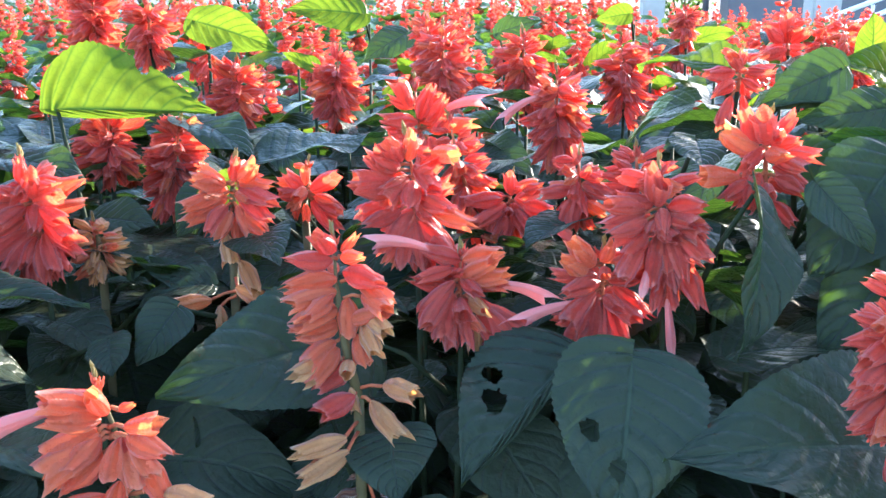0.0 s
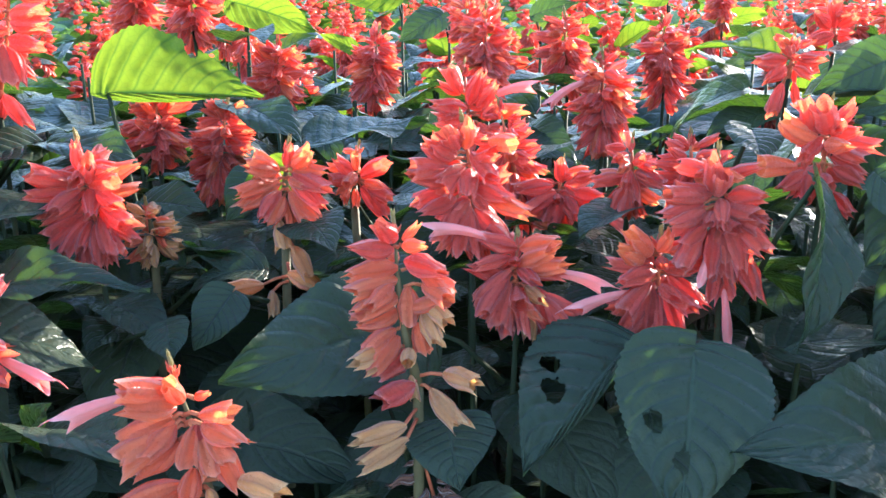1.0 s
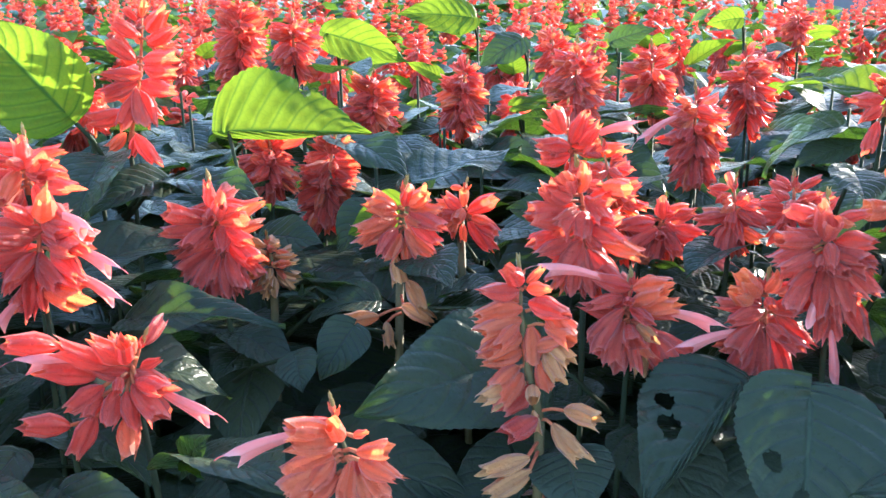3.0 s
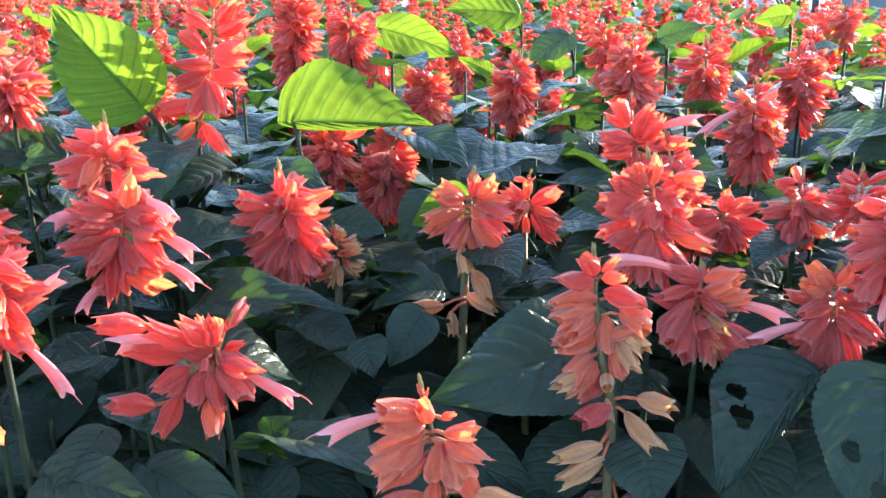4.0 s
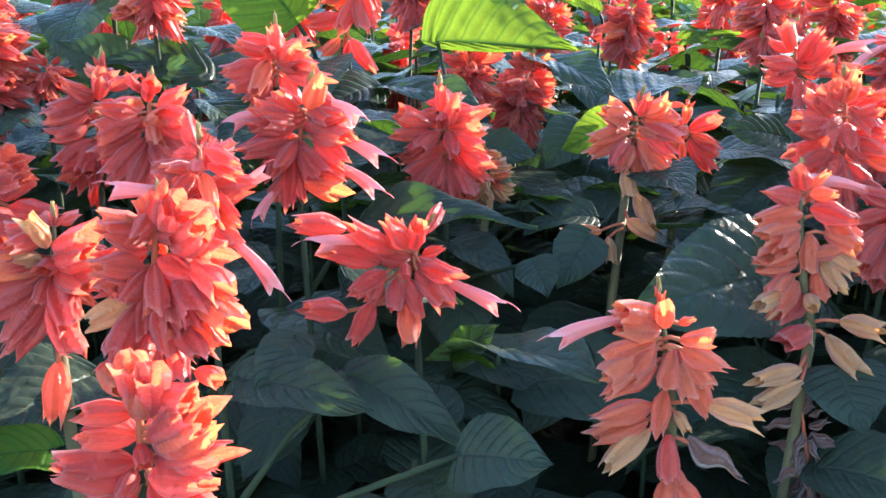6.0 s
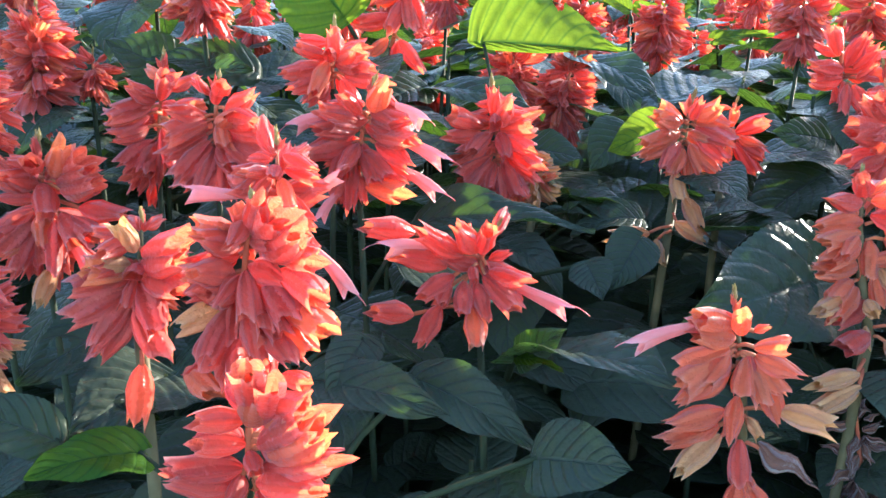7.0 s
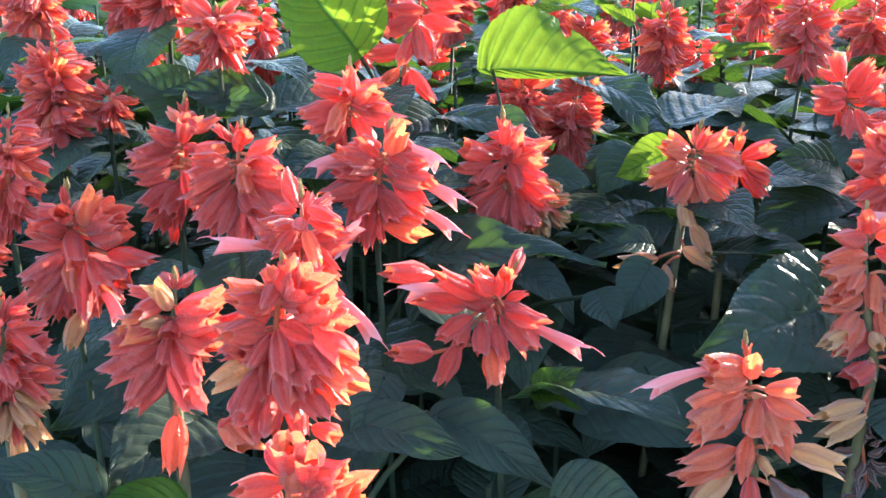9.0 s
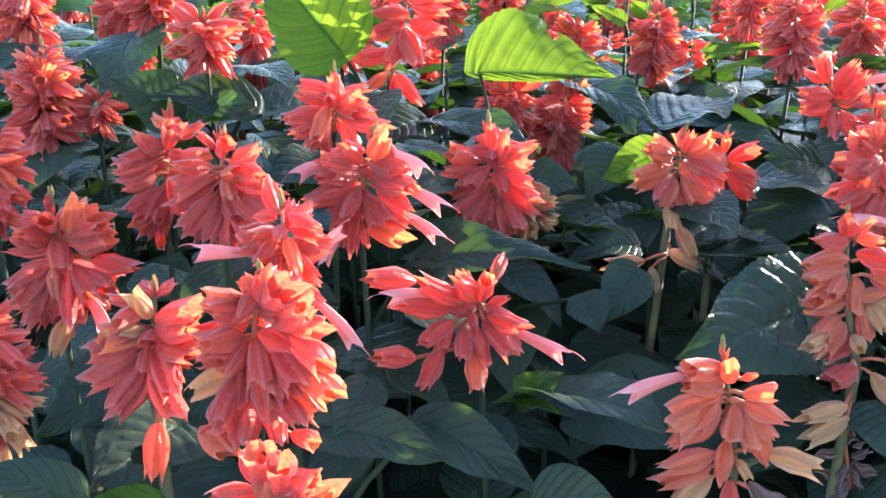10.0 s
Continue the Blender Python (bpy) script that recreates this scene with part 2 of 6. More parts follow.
def corolla_shape(rng, rings=12, n=14):
    """A curved tube of length about 1 along +Z that widens to a hooded upper lip and a spreading, notched lower one."""
    verts, uvs, bow, sway = [], [], rng.uniform(-0.12, 0.18), rng.uniform(-0.1, 0.1)
    hood, drop = rng.uniform(0.10, 0.18), rng.uniform(0.0, 0.08)
    for j in range(rings):
        u = j / (rings - 1)
        r = np.interp(u, [0, 0.3, 0.65, 0.85, 1.0], [0.06, 0.085, 0.125, 0.15, 0.145])
        for i in range(n):
            a = 2 * math.pi * i / n
            up = math.sin(a)
            z = 0.86 * u + (hood * max(0, up) ** 1.5 + drop * max(0, -up) - 0.04 * math.cos(a) ** 2) * u ** 5
            y = r * up * (1 + 0.9 * u ** 7 * (up < 0)) + bow * math.sin(math.pi * u * 0.9) - 0.10 * max(0, up) * u ** 8
            wave = 1 + 0.12 * math.sin(4 * a + 3 * u) * u ** 4
            verts.append((r * math.cos(a) * 0.85 * wave + sway * u * u, y, z))
            uvs.append((u, i / n))
    faces = grid_faces(rings, n, True)
    hook = rng.uniform(-0.25, 0.1)
    style = tube_shape([(sway * 0.6, bow * 0.5 + 0.04, 0.7), (sway, 0.06, 1.0), (sway * 1.1, 0.05 + hook * 0.3, 1.08), (sway * 1.2, 0.03 + hook * 0.6, 1.13)], [0.014, 0.013, 0.011, 0.008], 4)
    faces += [tuple(q + len(verts) for q in f) for f in style[1]]
    verts += style[0]
    uvs += [(0.9, 0.3)] * len(style[0])
    return verts, faces, uvs


rng = random.Random(7)
CALYX = {key: [] for key in PETAL}
BUD = {key: [] for key in PETAL}
CALYX_SHAPES, BUD_SHAPES = [], []
for k in range(14):
    CALYX_SHAPES.append(calyx_shape(rng, mouth=rng.uniform(0.85, 1.2), closed=(0.0, 0.15, 0.4, 0.0, 0.6, 0.25, 0.05)[k % 7], plump=rng.uniform(0.88, 1.12)))
for k in range(4):
    BUD_SHAPES.append(calyx_shape(rng, mouth=0.7, closed=1.0, rings=6, n=9, plump=0.95))
for key in PETAL:
    for shape in CALYX_SHAPES:
        CALYX[key].append(mesh_of("calyx", shape[0], shape[1], PETAL[key], shape[2]))
    for shape in BUD_SHAPES:
        BUD[key].append(mesh_of("bud", shape[0], shape[1], PETAL[key], shape[2]))
COROLLAS = []
for k in range(6):
    s = corolla_shape(rng)
    COROLLAS.append(mesh_of("corolla", s[0], s[1], COROLLA, s[2]))
CLOSED = {}
for key in PETAL:
    CLOSED[key] = []
for k in range(5):
    s = calyx_shape(rng, mouth=rng.uniform(0.8, 0.95), closed=rng.uniform(0.0, 0.2), plump=rng.uniform(0.92, 1.05))
    for key in PETAL:
        CLOSED[key].append(mesh_of("calyx", s[0], s[1], PETAL[key], s[2]))
DEAD = []
for k in range(3):
    s = calyx_shape(rng, mouth=0.6, closed=0.7, plump=0.95)
    DEAD.append(mesh_of("withered_calyx", [(x + 0.05 * math.sin(9 * z + k), y + 0.05 * math.cos(11 * z), z) for x, y, z in s[0]], s[1], WITHER, s[2]))


CALYX["dead"] = BUD["dead"] = CLOSED["dead"] = DEAD
PETAL["dead"] = WITHER


def leaf_shape(rng, length, width, fold=0.15, curl=0.5, halves=(1.0, 1.0), nu=40, nv=6, teeth=13, holes=(), wave=0.03, quilt=0.010, twist=0.0):
    """An ovate leaf from its base at the origin along +Y, upper side +Z."""
    verts, uvs = [], []
    top = 0.27 ** 0.40 * 0.73 ** 1.08
    p1, p2, seed = rng.uniform(0, 6), rng.uniform(0, 6), rng.uniform(0, 40)
    for j in range(nu):
        u = j / (nu - 1)
        half = 0.5 * width * max(1e-3, (u ** 0.40 * (1 - u) ** 1.08) / top)
        for i in range(-nv, nv + 1):
            v = i / nv
            scallop = abs(math.sin(math.pi * (u * teeth + 0.2 * math.sin(9 * u + p2))))
            tooth = 1 + (0.034 * scallop * (u < 0.97) - 0.008) * (abs(v) > 0.95)
            tooth *= 1 + 0.06 * noise.noise(Vector((u * 5, 2.0 * (i > 0), seed))) * abs(v) ** 3
            x = half * v * tooth * halves[i > 0]
            lift = quilt * length * abs(math.sin(math.pi * (8 * u - 2.2 * abs(v) ** 1.2))) * math.sin(math.pi * abs(v)) ** 0.6 * (1 - u) ** 0.3
            lift += 0.5 * quilt * length * noise.noise(Vector((u * 9, v * 5, seed)))
            lift += wave * length * math.sin(7 * u + p1 + (2.4 if i > 0 else 0)) * v * v + 0.4 * wave * length * math.sin(15 * u + p2) * abs(v) ** 3
            back = 0.11 * length * abs(v) ** 1.6 * (1 - u) ** 6
            a = curl * u
            s, c = (math.sin(a) / curl, (1 - math.cos(a)) / curl) if abs(curl) > 1e-3 else (u, 0)
            y, z = length * s - back, -length * c
            f = fold * abs(x) + lift
            tw = twist * u
            px, pz = x * math.cos(tw) - f * math.sin(tw), x * math.sin(tw) + f * math.cos(tw)
            verts.append((px, y + pz * math.sin(a), z + pz * math.cos(a)))
            uvs.append((u, 0.5 + 0.5 * v))
    cols = 2 * nv + 1
    faces = grid_faces(nu, cols)
    if holes:
        def gone(f):
            uu = sum(uvs[q][0] for q in f) / 4
            vv = sum(uvs[q][1] for q in f) / 4 * 2 - 1
            return any(((uu - hu) / ru) ** 2 + ((vv - hv) / rv) ** 2 < 1 + 0.25 * math.sin(5 * math.atan2(vv - hv, uu - hu)) for hu, hv, ru, rv in holes)
        faces = [f for f in faces if not gone(f)]
    return verts, faces, uvs


LEAVES = [mesh_of("leaf", *(lambda s: (s[0], s[1], LEAF, s[2]))(leaf_shape(rng, 0.075, 0.075 * rng.uniform(0.6, 0.78), rng.uniform(0.05, 0.35), rng.uniform(0.3, 1.2), nu=31, nv=3, teeth=10, twist=rng.uniform(-0.4, 0.4)))) for k in range(8)]


YOUNG_LIT_LEAVES = [mesh_of("leaf", *(lambda s: (s[0], s[1], LEAF_YOUNG_LIT, s[2]))(leaf_shape(rng, 0.075, 0.075 * rng.uniform(0.6, 0.78), rng.uniform(0.05, 0.35), rng.uniform(0.3, 1.0), nu=31, nv=3, teeth=10, twist=rng.uniform(-0.4, 0.4)))) for k in range(4)]


def part(name, data, parent, m=None, label=""):
    ob = new(name, data)
    ob.parent = parent
    if m is not None:
        ob.matrix_basis = m
    return tagged(ob, label)


def aim(direction, up=(0, 0, 1), roll=0.0):
    """A turn that lays +Z along direction with +Y near up."""
    z = Vector(direction).normalized()
    y = Vector(up) - z * z.dot(Vector(up))
    y = y.normalized() if y.length > 1e-4 else z.orthogonal().normalized()
    x = y.cross(z)
    return Matrix((x, y, z)).transposed().to_4x4() @ Matrix.Rotation(roll, 4, "Z")


PLANTS = []


def plant(x, y, top, label):
    ob = new("salvia_plant")
    ob.location = (x, y, 0.02)
    tagged(ob, label, "flower", "salvias in the bed")
    PLANTS.append((ob, Vector((x, y, 0)), top))
    return ob


def add_shape(bag, shape, m, slot=0):
    n = len(bag[0])
    bag[0] += [m @ Vector(v) for v in shape[0]]
    bag[1] += [tuple(q + n for q in f) for f in shape[1]]
    bag[2] += [(uv, slot) for uv in shape[2]]


TONES = {"red": "scarlet salvia with dense bell-shaped calyces on a spike", "coral": "orange-red salvia spike with loose, partly faded bells", "tan": "fading salvia spike with dry tan calyces", "dead": "withered brown salvia spike hanging below the blooms"}


def spike(apex, base, size, whorls=7, each=9, tone="red", droop=-46.0, dome=0.75, fade=0.0, corollas=0, sparse=0.0, seed=1, spread=1.0, label="", stem=True, buds=True, pods=0.15, top_lift=32.0):
    """One plant with one flowering spike from base to apex (world places); size: the length of a calyx. fade: the lower share that is dry."""
    r = random.Random(seed * 17 + 3)
    apex, base = Vector(apex), Vector(base)
    axis = apex - base
    foot = Vector((base.x - axis.x * 0.6 + r.uniform(-0.02, 0.02), base.y + abs(axis.y) * 0.2 + r.uniform(0, 0.03), 0.0))
    ob = plant(foot.x, foot.y, base.z, label or TONES[tone])
    root = Vector(ob.location)
    if stem:
        mid = (foot + base) / 2 + Vector((r.uniform(-0.01, 0.01), r.uniform(0, 0.01), 0))
        s = tube_shape([Vector((foot.x, foot.y, 0.0)) - root, mid - root, base - root], [0.0028, 0.0026, 0.0023] if fade else [0.0026, 0.0018, 0.0014])
        part("stem", mesh_of("stem", s[0], s[1], STEM_OLD if fade else STEM), ob)
    bow = Vector((r.uniform(-1, 1), r.uniform(-1, 1), 0)) * axis.length * 0.04
    pts = [axis * f + bow * math.sin(math.pi * f) for f in (0, 0.25, 0.5, 0.75, 1.0)]
    stout = 1.7 if fade else 1.0
    s = tube_shape(pts, [0.0014 * stout, 0.0012 * stout, 0.0011 * stout, 0.0009, 0.0005], 6)
    head = part("flower_spike", mesh_of("rachis", s[0], s[1], STEM_OLD if fade else STEM_RED), ob, Matrix.Translation(base - root))
    up = axis.normalized()
    a1 = up.orthogonal().normalized()
    a2 = up.cross(a1)
    for k in range(whorls):
        f = (k + 0.25) / whorls
        start = axis * f + bow * math.sin(math.pi * f)
        small = (0.9 if k == 0 else 1.06) if f < dome else 1 - 0.55 * (f - dome) / (1 - dome)
        lift = droop + (top_lift - droop) * f ** 1.2 - 26 * (k == 0) + r.uniform(-9, 9)
        for i in range(each):
            if r.random() < (max(sparse, 0.45) if k == 0 else sparse):
                continue
            turn = 2 * math.pi * (i + 0.5 * (k % 2)) / each + r.uniform(-0.28, 0.28)
            el = math.radians(lift + r.uniform(-24, 24))
            out = a1 * math.cos(turn) + a2 * math.sin(turn)
            way = out * math.cos(el) + up * math.sin(el) + Vector((0, 0, -0.1))
            kind = tone
            if f < fade:
                kind = "tan" if r.random() < 0.75 else tone
            elif tone == "red" and r.random() < 0.14:
                kind = "coral"
            ln = size * small * r.uniform(0.74, 1.16)
            wide = ln * r.uniform(0.72, 0.94) * spread
            m = Matrix.Translation(start + out * 0.0032 + up * r.uniform(-0.005, 0.005)) @ aim(way, up, r.uniform(-0.25, 0.25)) @ Matrix.Diagonal((wide, wide * r.uniform(0.8, 1.05), ln, 1))
            part("calyx", r.choice(BUD[kind] if f > 0.93 else CLOSED[kind] if r.random() < pods else CALYX[kind]), head, m)
    if buds:
        tuft = [[], [], []]
        for i in range(15):
            young = i < 7
            turn, el = r.uniform(0, 6.28), math.radians(r.uniform(40, 80) if young else 75)
            way = (a1 * math.cos(turn) + a2 * math.sin(turn)) * math.cos(el) + up * math.sin(el)
            ln = size * (r.uniform(0.26, 0.48) if young else r.uniform(0.2, 0.34))
            at = axis * r.uniform(0.92, 1.0) if young else axis + up * r.uniform(-0.001, 0.006)
            add_shape(tuft, r.choice(BUD_SHAPES), Matrix.Translation(at) @ aim(way, up) @ Matrix.Diagonal((ln * 0.8, ln * 0.8, ln, 1)), 0 if young else 1)
        me = mesh_of("bud_tuft", tuft[0], tuft[1], PETAL[tone], [q[0] for q in tuft[2]])
        me.materials.append(OLIVE)
        me.polygons.foreach_set("material_index", [tuft[2][f[0]][1] for f in tuft[1]])
        part("bud_tuft", me, head, None, "tuft of small pale buds at the tip")
    for i in range(corollas):
        f, turn = r.uniform(0.1, 0.8), r.uniform(0, 6.28)
        trumpet(head, axis * f, a1 * math.cos(turn) + a2 * math.sin(turn) + up * r.uniform(-0.5, 0.5), 0.03 * r.uniform(0.85, 1.15), r)
    return ob, head, base, axis


def trumpet(head, start, way, length, r):
    m = Matrix.Translation(start + Vector(way).normalized() * 0.006) @ aim(way, (0, 0, 1), r.uniform(-0.4, 0.4)) @ Matrix.Diagonal((min(length, 0.03) * 0.6, min(length, 0.03) * 0.68, length * 0.93, 1))
    part("corolla", r.choice(COROLLAS), head, m, "pale pink tubular corolla")


def bell(thing, place, way, length, kind="red", seed=1, wide=1.0):
    """A single calyx or corolla set by hand on a spike: place is its attachment in the world; a short stalk ties it to the rachis."""
    ob, head, base, axis = thing
    r = random.Random(seed)
    local, way = Vector(place) - base, Vector(way)
    f = max(0.0, min(0.95, local.dot(axis) / axis.length_squared))
    if kind == "corolla":
        root = axis * f
        tip = local + way.normalized() * length
        trumpet(head, root, tip - root, (tip - root).length * 0.96, r)
        if (tip - root).length > 0.02:
            m = Matrix.Translation(root) @ aim(tip - root, (0, 0, 1)) @ Matrix.Diagonal((0.019, 0.019, 0.02, 1))
            part("calyx", r.choice(CALYX["red"]), head, m)
        return
    data = r.choice(DEAD) if kind == "dead" else r.choice(CALYX["red" if kind == "pod" else kind])
    if kind in ("tan", "pod"):
        data = r.choice(CLOSED["tan" if kind == "tan" else "red"])
    m = Matrix.Translation(local) @ aim(way, (0, 0, 1), r.uniform(-0.2, 0.2)) @ Matrix.Diagonal((min(length, 0.0195) * wide, min(length, 0.0195) * wide, min(length, 0.0248), 1))
    part("withered_calyx" if kind == "dead" else "calyx", data, head, m)
    knot = Vector((0, 0, local.z + 0.004)) if local.z < 0 else axis * f
    if (local - knot).length > 0.003:
        s = tube_shape([knot, (knot + local) / 2 + Vector((0, 0, 0.001)), local + way * 0.05], [0.0009, 0.0008, 0.0009], 5)
        part("pedicel", mesh_of("pedicel", s[0], s[1], STEM_RED), head)


def blade(base, tip, width, facing=(0, -0.4, 0.9), fold=0.15, curl=0.4, halves=(1.0, 1.0), young=False, holes=(), seed=1, wave=0.045, twist=0.0, petiole=True, label=""):
    """A single leaf of the nearest plant, from base to tip (world places); width as a share of its length."""
    r = random.Random(seed * 31 + 5)
    base, tip = Vector(base), Vector(tip)
    chord = (tip - base).length
    length = chord / (math.sin(curl / 2) / (curl / 2)) if abs(curl) > 1e-3 else chord
    fine = dict(nu=130, nv=28, teeth=26) if holes else dict(nu=105, nv=8, teeth=26)
    s = leaf_shape(r, length, width * length, fold, curl, halves, holes=holes, wave=wave, twist=twist, quilt=0.017, **fine)
    y = (tip - base).normalized()
    z = Vector(facing) - y * y.dot(Vector(facing))
    z.normalize()
    turn = Matrix((y.cross(z), y, z)).transposed().to_4x4() @ Matrix.Rotation(curl / 2, 4, "X")
    ob, at, top = min(PLANTS, key=lambda p: (p[1].xy - base.xy).length + (0.05 if p[1].y < base.y - 0.05 else 0))
    if base.y > 0.75 and (at.xy - base.xy).length > 0.03:
        ob = tagged(new("salvia_shoot"), "leafy green salvia shoot without flowers", "plant", "leafy shoots in the bed")
        at, top = Vector((base.x + 0.008, base.y + 0.01, 0)), base.z - 0.012
        ob.location = (at.x, at.y, 0.02)
        q = tube_shape([(0, 0, 0), (0.002, 0.001, top * 0.5), (0, 0, top - 0.02)], [0.003, 0.0025, 0.0014], 6)
        part("stem", mesh_of("stem", q[0], q[1], STEM), ob)
        dress(ob, None, 0.15, top - 0.06, 3, r, 0.07)
    root = Vector(ob.location)
    # young: takes the brighter copy that has backlight in its colours
    leaf = part("leaf", mesh_of("leaf", s[0], s[1], LEAF_YOUNG_LIT if young else LEAF, s[2]), ob, Matrix.Translation(base - root) @ turn, label)
    if petiole:
        join = Vector((at.x, at.y, max(0.08, min(top, base.z) - 0.5 * (at.xy - base.xy).length - 0.01)))
        mid = (join + base) / 2 + Vector((0, 0, 0.006))
        back = (Matrix.Translation(base) @ turn).inverted()
        q = tube_shape([back @ join, back @ mid, back @ base], [0.0016, 0.0013, 0.0011], 6)
        part("petiole", mesh_of("petiole", q[0], q[1], STEM), leaf)
    return leaf


def dress(ob, at, low, high, pairs, r, size=0.07):
    """Opposite leaf pairs up the stem of a plant."""
    turn = r.uniform(0, 3.14)
    for k in range(pairs):
        h = low + (high - low) * (k + 0.5) / pairs
        turn += 1.57 + r.uniform(-0.3, 0.3)
        for flip in (0, math.pi):
            a = turn + flip + r.uniform(-0.3, 0.3)
            out = Vector((math.cos(a), math.sin(a), 0))
            ln = size / 0.075 * r.uniform(0.75, 1.2)
            el = r.uniform(-0.25, 0.45)
            y = out * math.cos(el) + Vector((0, 0, math.sin(el)))
            z = Vector((r.uniform(-0.3, 0.3), r.uniform(-0.3, 0.3), 1))
            z = (z - y * y.dot(z)).normalized()
            m = Matrix((y.cross(z), y, z)).transposed().to_4x4()
            start = Vector((0, 0, h)) + out * 0.02
            leaf = part("leaf", r.choice(LEAVES), ob, Matrix.Translation(start) @ m @ Matrix.Diagonal((ln, ln, ln, 1)))


# ---- the ground ----
def sheet(name, x0, x1, y0, y1, z, nx, ny, mat, rough, label, category):
    verts = [(x0 + (x1 - x0) * i / nx, y0 + (y1 - y0) * j / ny, z + rough * (noise.noise(Vector((i * 0.61, j * 0.57, 3.1))))) for j in range(ny + 1) for i in range(nx + 1)]
    ob = new(name, mesh_of(name, verts, grid_faces(ny + 1, nx + 1), mat))
    return tagged(ob, label, category, kind="structure")


sheet("ground", -300, 300, -300, 300, 0.0, 8, 8, PAVING, 0.0, "pale grey paved ground of an open square", "ground")
sheet("flower_bed_soil", -3.3, 2.5, 0.06, 4.6, 0.035, 90, 70, SOIL, 0.02, "dark damp soil of the flower bed", "soil")

# ---- the plants near the path ----
s_star = spike((-0.195, 0.318, 0.441), (-0.1999, 0.318, 0.4291), 0.0140, whorls=2, each=4, sparse=0.6, droop=-10.0, top_lift=60.0, pods=0.6, seed=1)
bell(s_star, (-0.2, 0.311, 0.437), (-0.01, -0.01, 0.014), 0.0199, 'red', 1)
bell(s_star, (-0.206, 0.311, 0.435), (-0.019, -0.01, 0.012), 0.0246, 'pod', 2)
bell(s_star, (-0.212, 0.311, 0.43), (-0.02, -0.01, 0.009), 0.0241, 'pod', 3)
bell(s_star, (-0.209, 0.311, 0.426), (-0.014, -0.01, -0.006), 0.0182, 'pod', 4)
bell(s_star, (-0.205, 0.311, 0.424), (0.002, -0.01, -0.013), 0.0165, 'red', 5)
bell(s_star, (-0.2, 0.311, 0.424), (0.005, -0.01, -0.014), 0.0179, 'red', 6)
bell(s_star, (-0.201, 0.311, 0.413), (0.004, -0.01, -0.015), 0.0185, 'coral', 7)
bell(s_star, (-0.197, 0.311, 0.427), (0.016, -0.01, -0.011), 0.0218, 'red', 8)
bell(s_star, (-0.195, 0.311, 0.429), (0.016, -0.01, -0.001), 0.0189, 'red', 9)
bell(s_star, (-0.199, 0.311, 0.437), (0.005, -0.01, 0.013), 0.0171, 'pod', 10)
bell(s_star, (-0.214, 0.311, 0.413), (-0.008, -0.01, -0.015), 0.0197, 'pod', 11)
bell(s_star, (-0.225, 0.311, 0.408), (-0.017, -0.01, 0.007), 0.0209, 'pod', 12)
bell(s_star, (-0.225, 0.311, 0.443), (-0.02, -0.01, 0.007), 0.0234, 'pod', 13)
bell(s_star, (-0.202, 0.311, 0.43), (0.003, -0.01, -0.002), 0.0106, 'pod', 14)
bell(s_star, (-0.21, 0.311, 0.422), (-0.005, -0.01, -0.005), 0.0122, 'red', 15)
bell(s_star, (-0.193, 0.311, 0.423), (0.032, -0.01, -0.003), 0.0337, 'corolla', 16)
bell(s_star, (-0.227, 0.311, 0.425), (-0.01, -0.01, 0.015), 0.0206, 'corolla', 17)
s_front = spike((-0.253, 0.367, 0.486), (-0.2591, 0.367, 0.4508), 0.0206, whorls=4, each=6, sparse=0.15, seed=15)
bell(s_front, (-0.257, 0.363, 0.478), (-0.007, -0.006, 0.01), 0.0150, 'red', 15)
bell(s_front, (-0.259, 0.363, 0.475), (-0.015, -0.012, 0.006), 0.0221, 'red', 16)
bell(s_front, (-0.26, 0.363, 0.472), (-0.016, -0.012, 0.0), 0.0220, 'red', 17)
bell(s_front, (-0.26, 0.363, 0.47), (-0.023, -0.006, -0.011), 0.0288, 'red', 18)
bell(s_front, (-0.261, 0.363, 0.465), (-0.023, -0.012, -0.008), 0.0299, 'red', 19)
bell(s_front, (-0.262, 0.363, 0.462), (-0.006, -0.012, -0.012), 0.0198, 'red', 20)
bell(s_front, (-0.26, 0.363, 0.457), (-0.002, -0.006, -0.023), 0.0262, 'red', 21)
bell(s_front, (-0.257, 0.363, 0.462), (0.015, -0.012, -0.009), 0.0233, 'red', 22)
bell(s_front, (-0.252, 0.363, 0.475), (0.022, -0.012, 0.006), 0.0283, 'red', 23)
bell(s_front, (-0.252, 0.363, 0.473), (0.023, -0.006, -0.002), 0.0262, 'red', 24)
bell(s_front, (-0.25, 0.363, 0.468), (0.021, -0.012, 0.0), 0.0266, 'red', 25)
bell(s_front, (-0.25, 0.363, 0.465), (0.02, -0.012, -0.005), 0.0262, 'red', 26)
bell(s_front, (-0.251, 0.363, 0.46), (0.017, -0.006, -0.011), 0.0232, 'red', 27)
bell(s_front, (-0.256, 0.363, 0.447), (0.024, -0.012, -0.002), 0.0296, 'coral', 28)
bell(s_front, (-0.252, 0.363, 0.48), (0.008, -0.012, 0.013), 0.0214, 'coral', 29)
bell(s_front, (-0.278, 0.363, 0.479), (-0.008, -0.006, -0.007), 0.0122, 'corolla', 30)
bell(s_front, (-0.239, 0.363, 0.483), (0.011, -0.012, -0.004), 0.0168, 'corolla', 31)
bell(s_front, (-0.232, 0.363, 0.468), (0.015, -0.012, -0.006), 0.0201, 'corolla', 32)
bell(s_front, (-0.236, 0.363, 0.455), (0.016, -0.006, -0.01), 0.0198, 'corolla', 33)
bell(s_front, (-0.273, 0.363, 0.446), (0.0, -0.012, -0.012), 0.0170, 'corolla', 34)
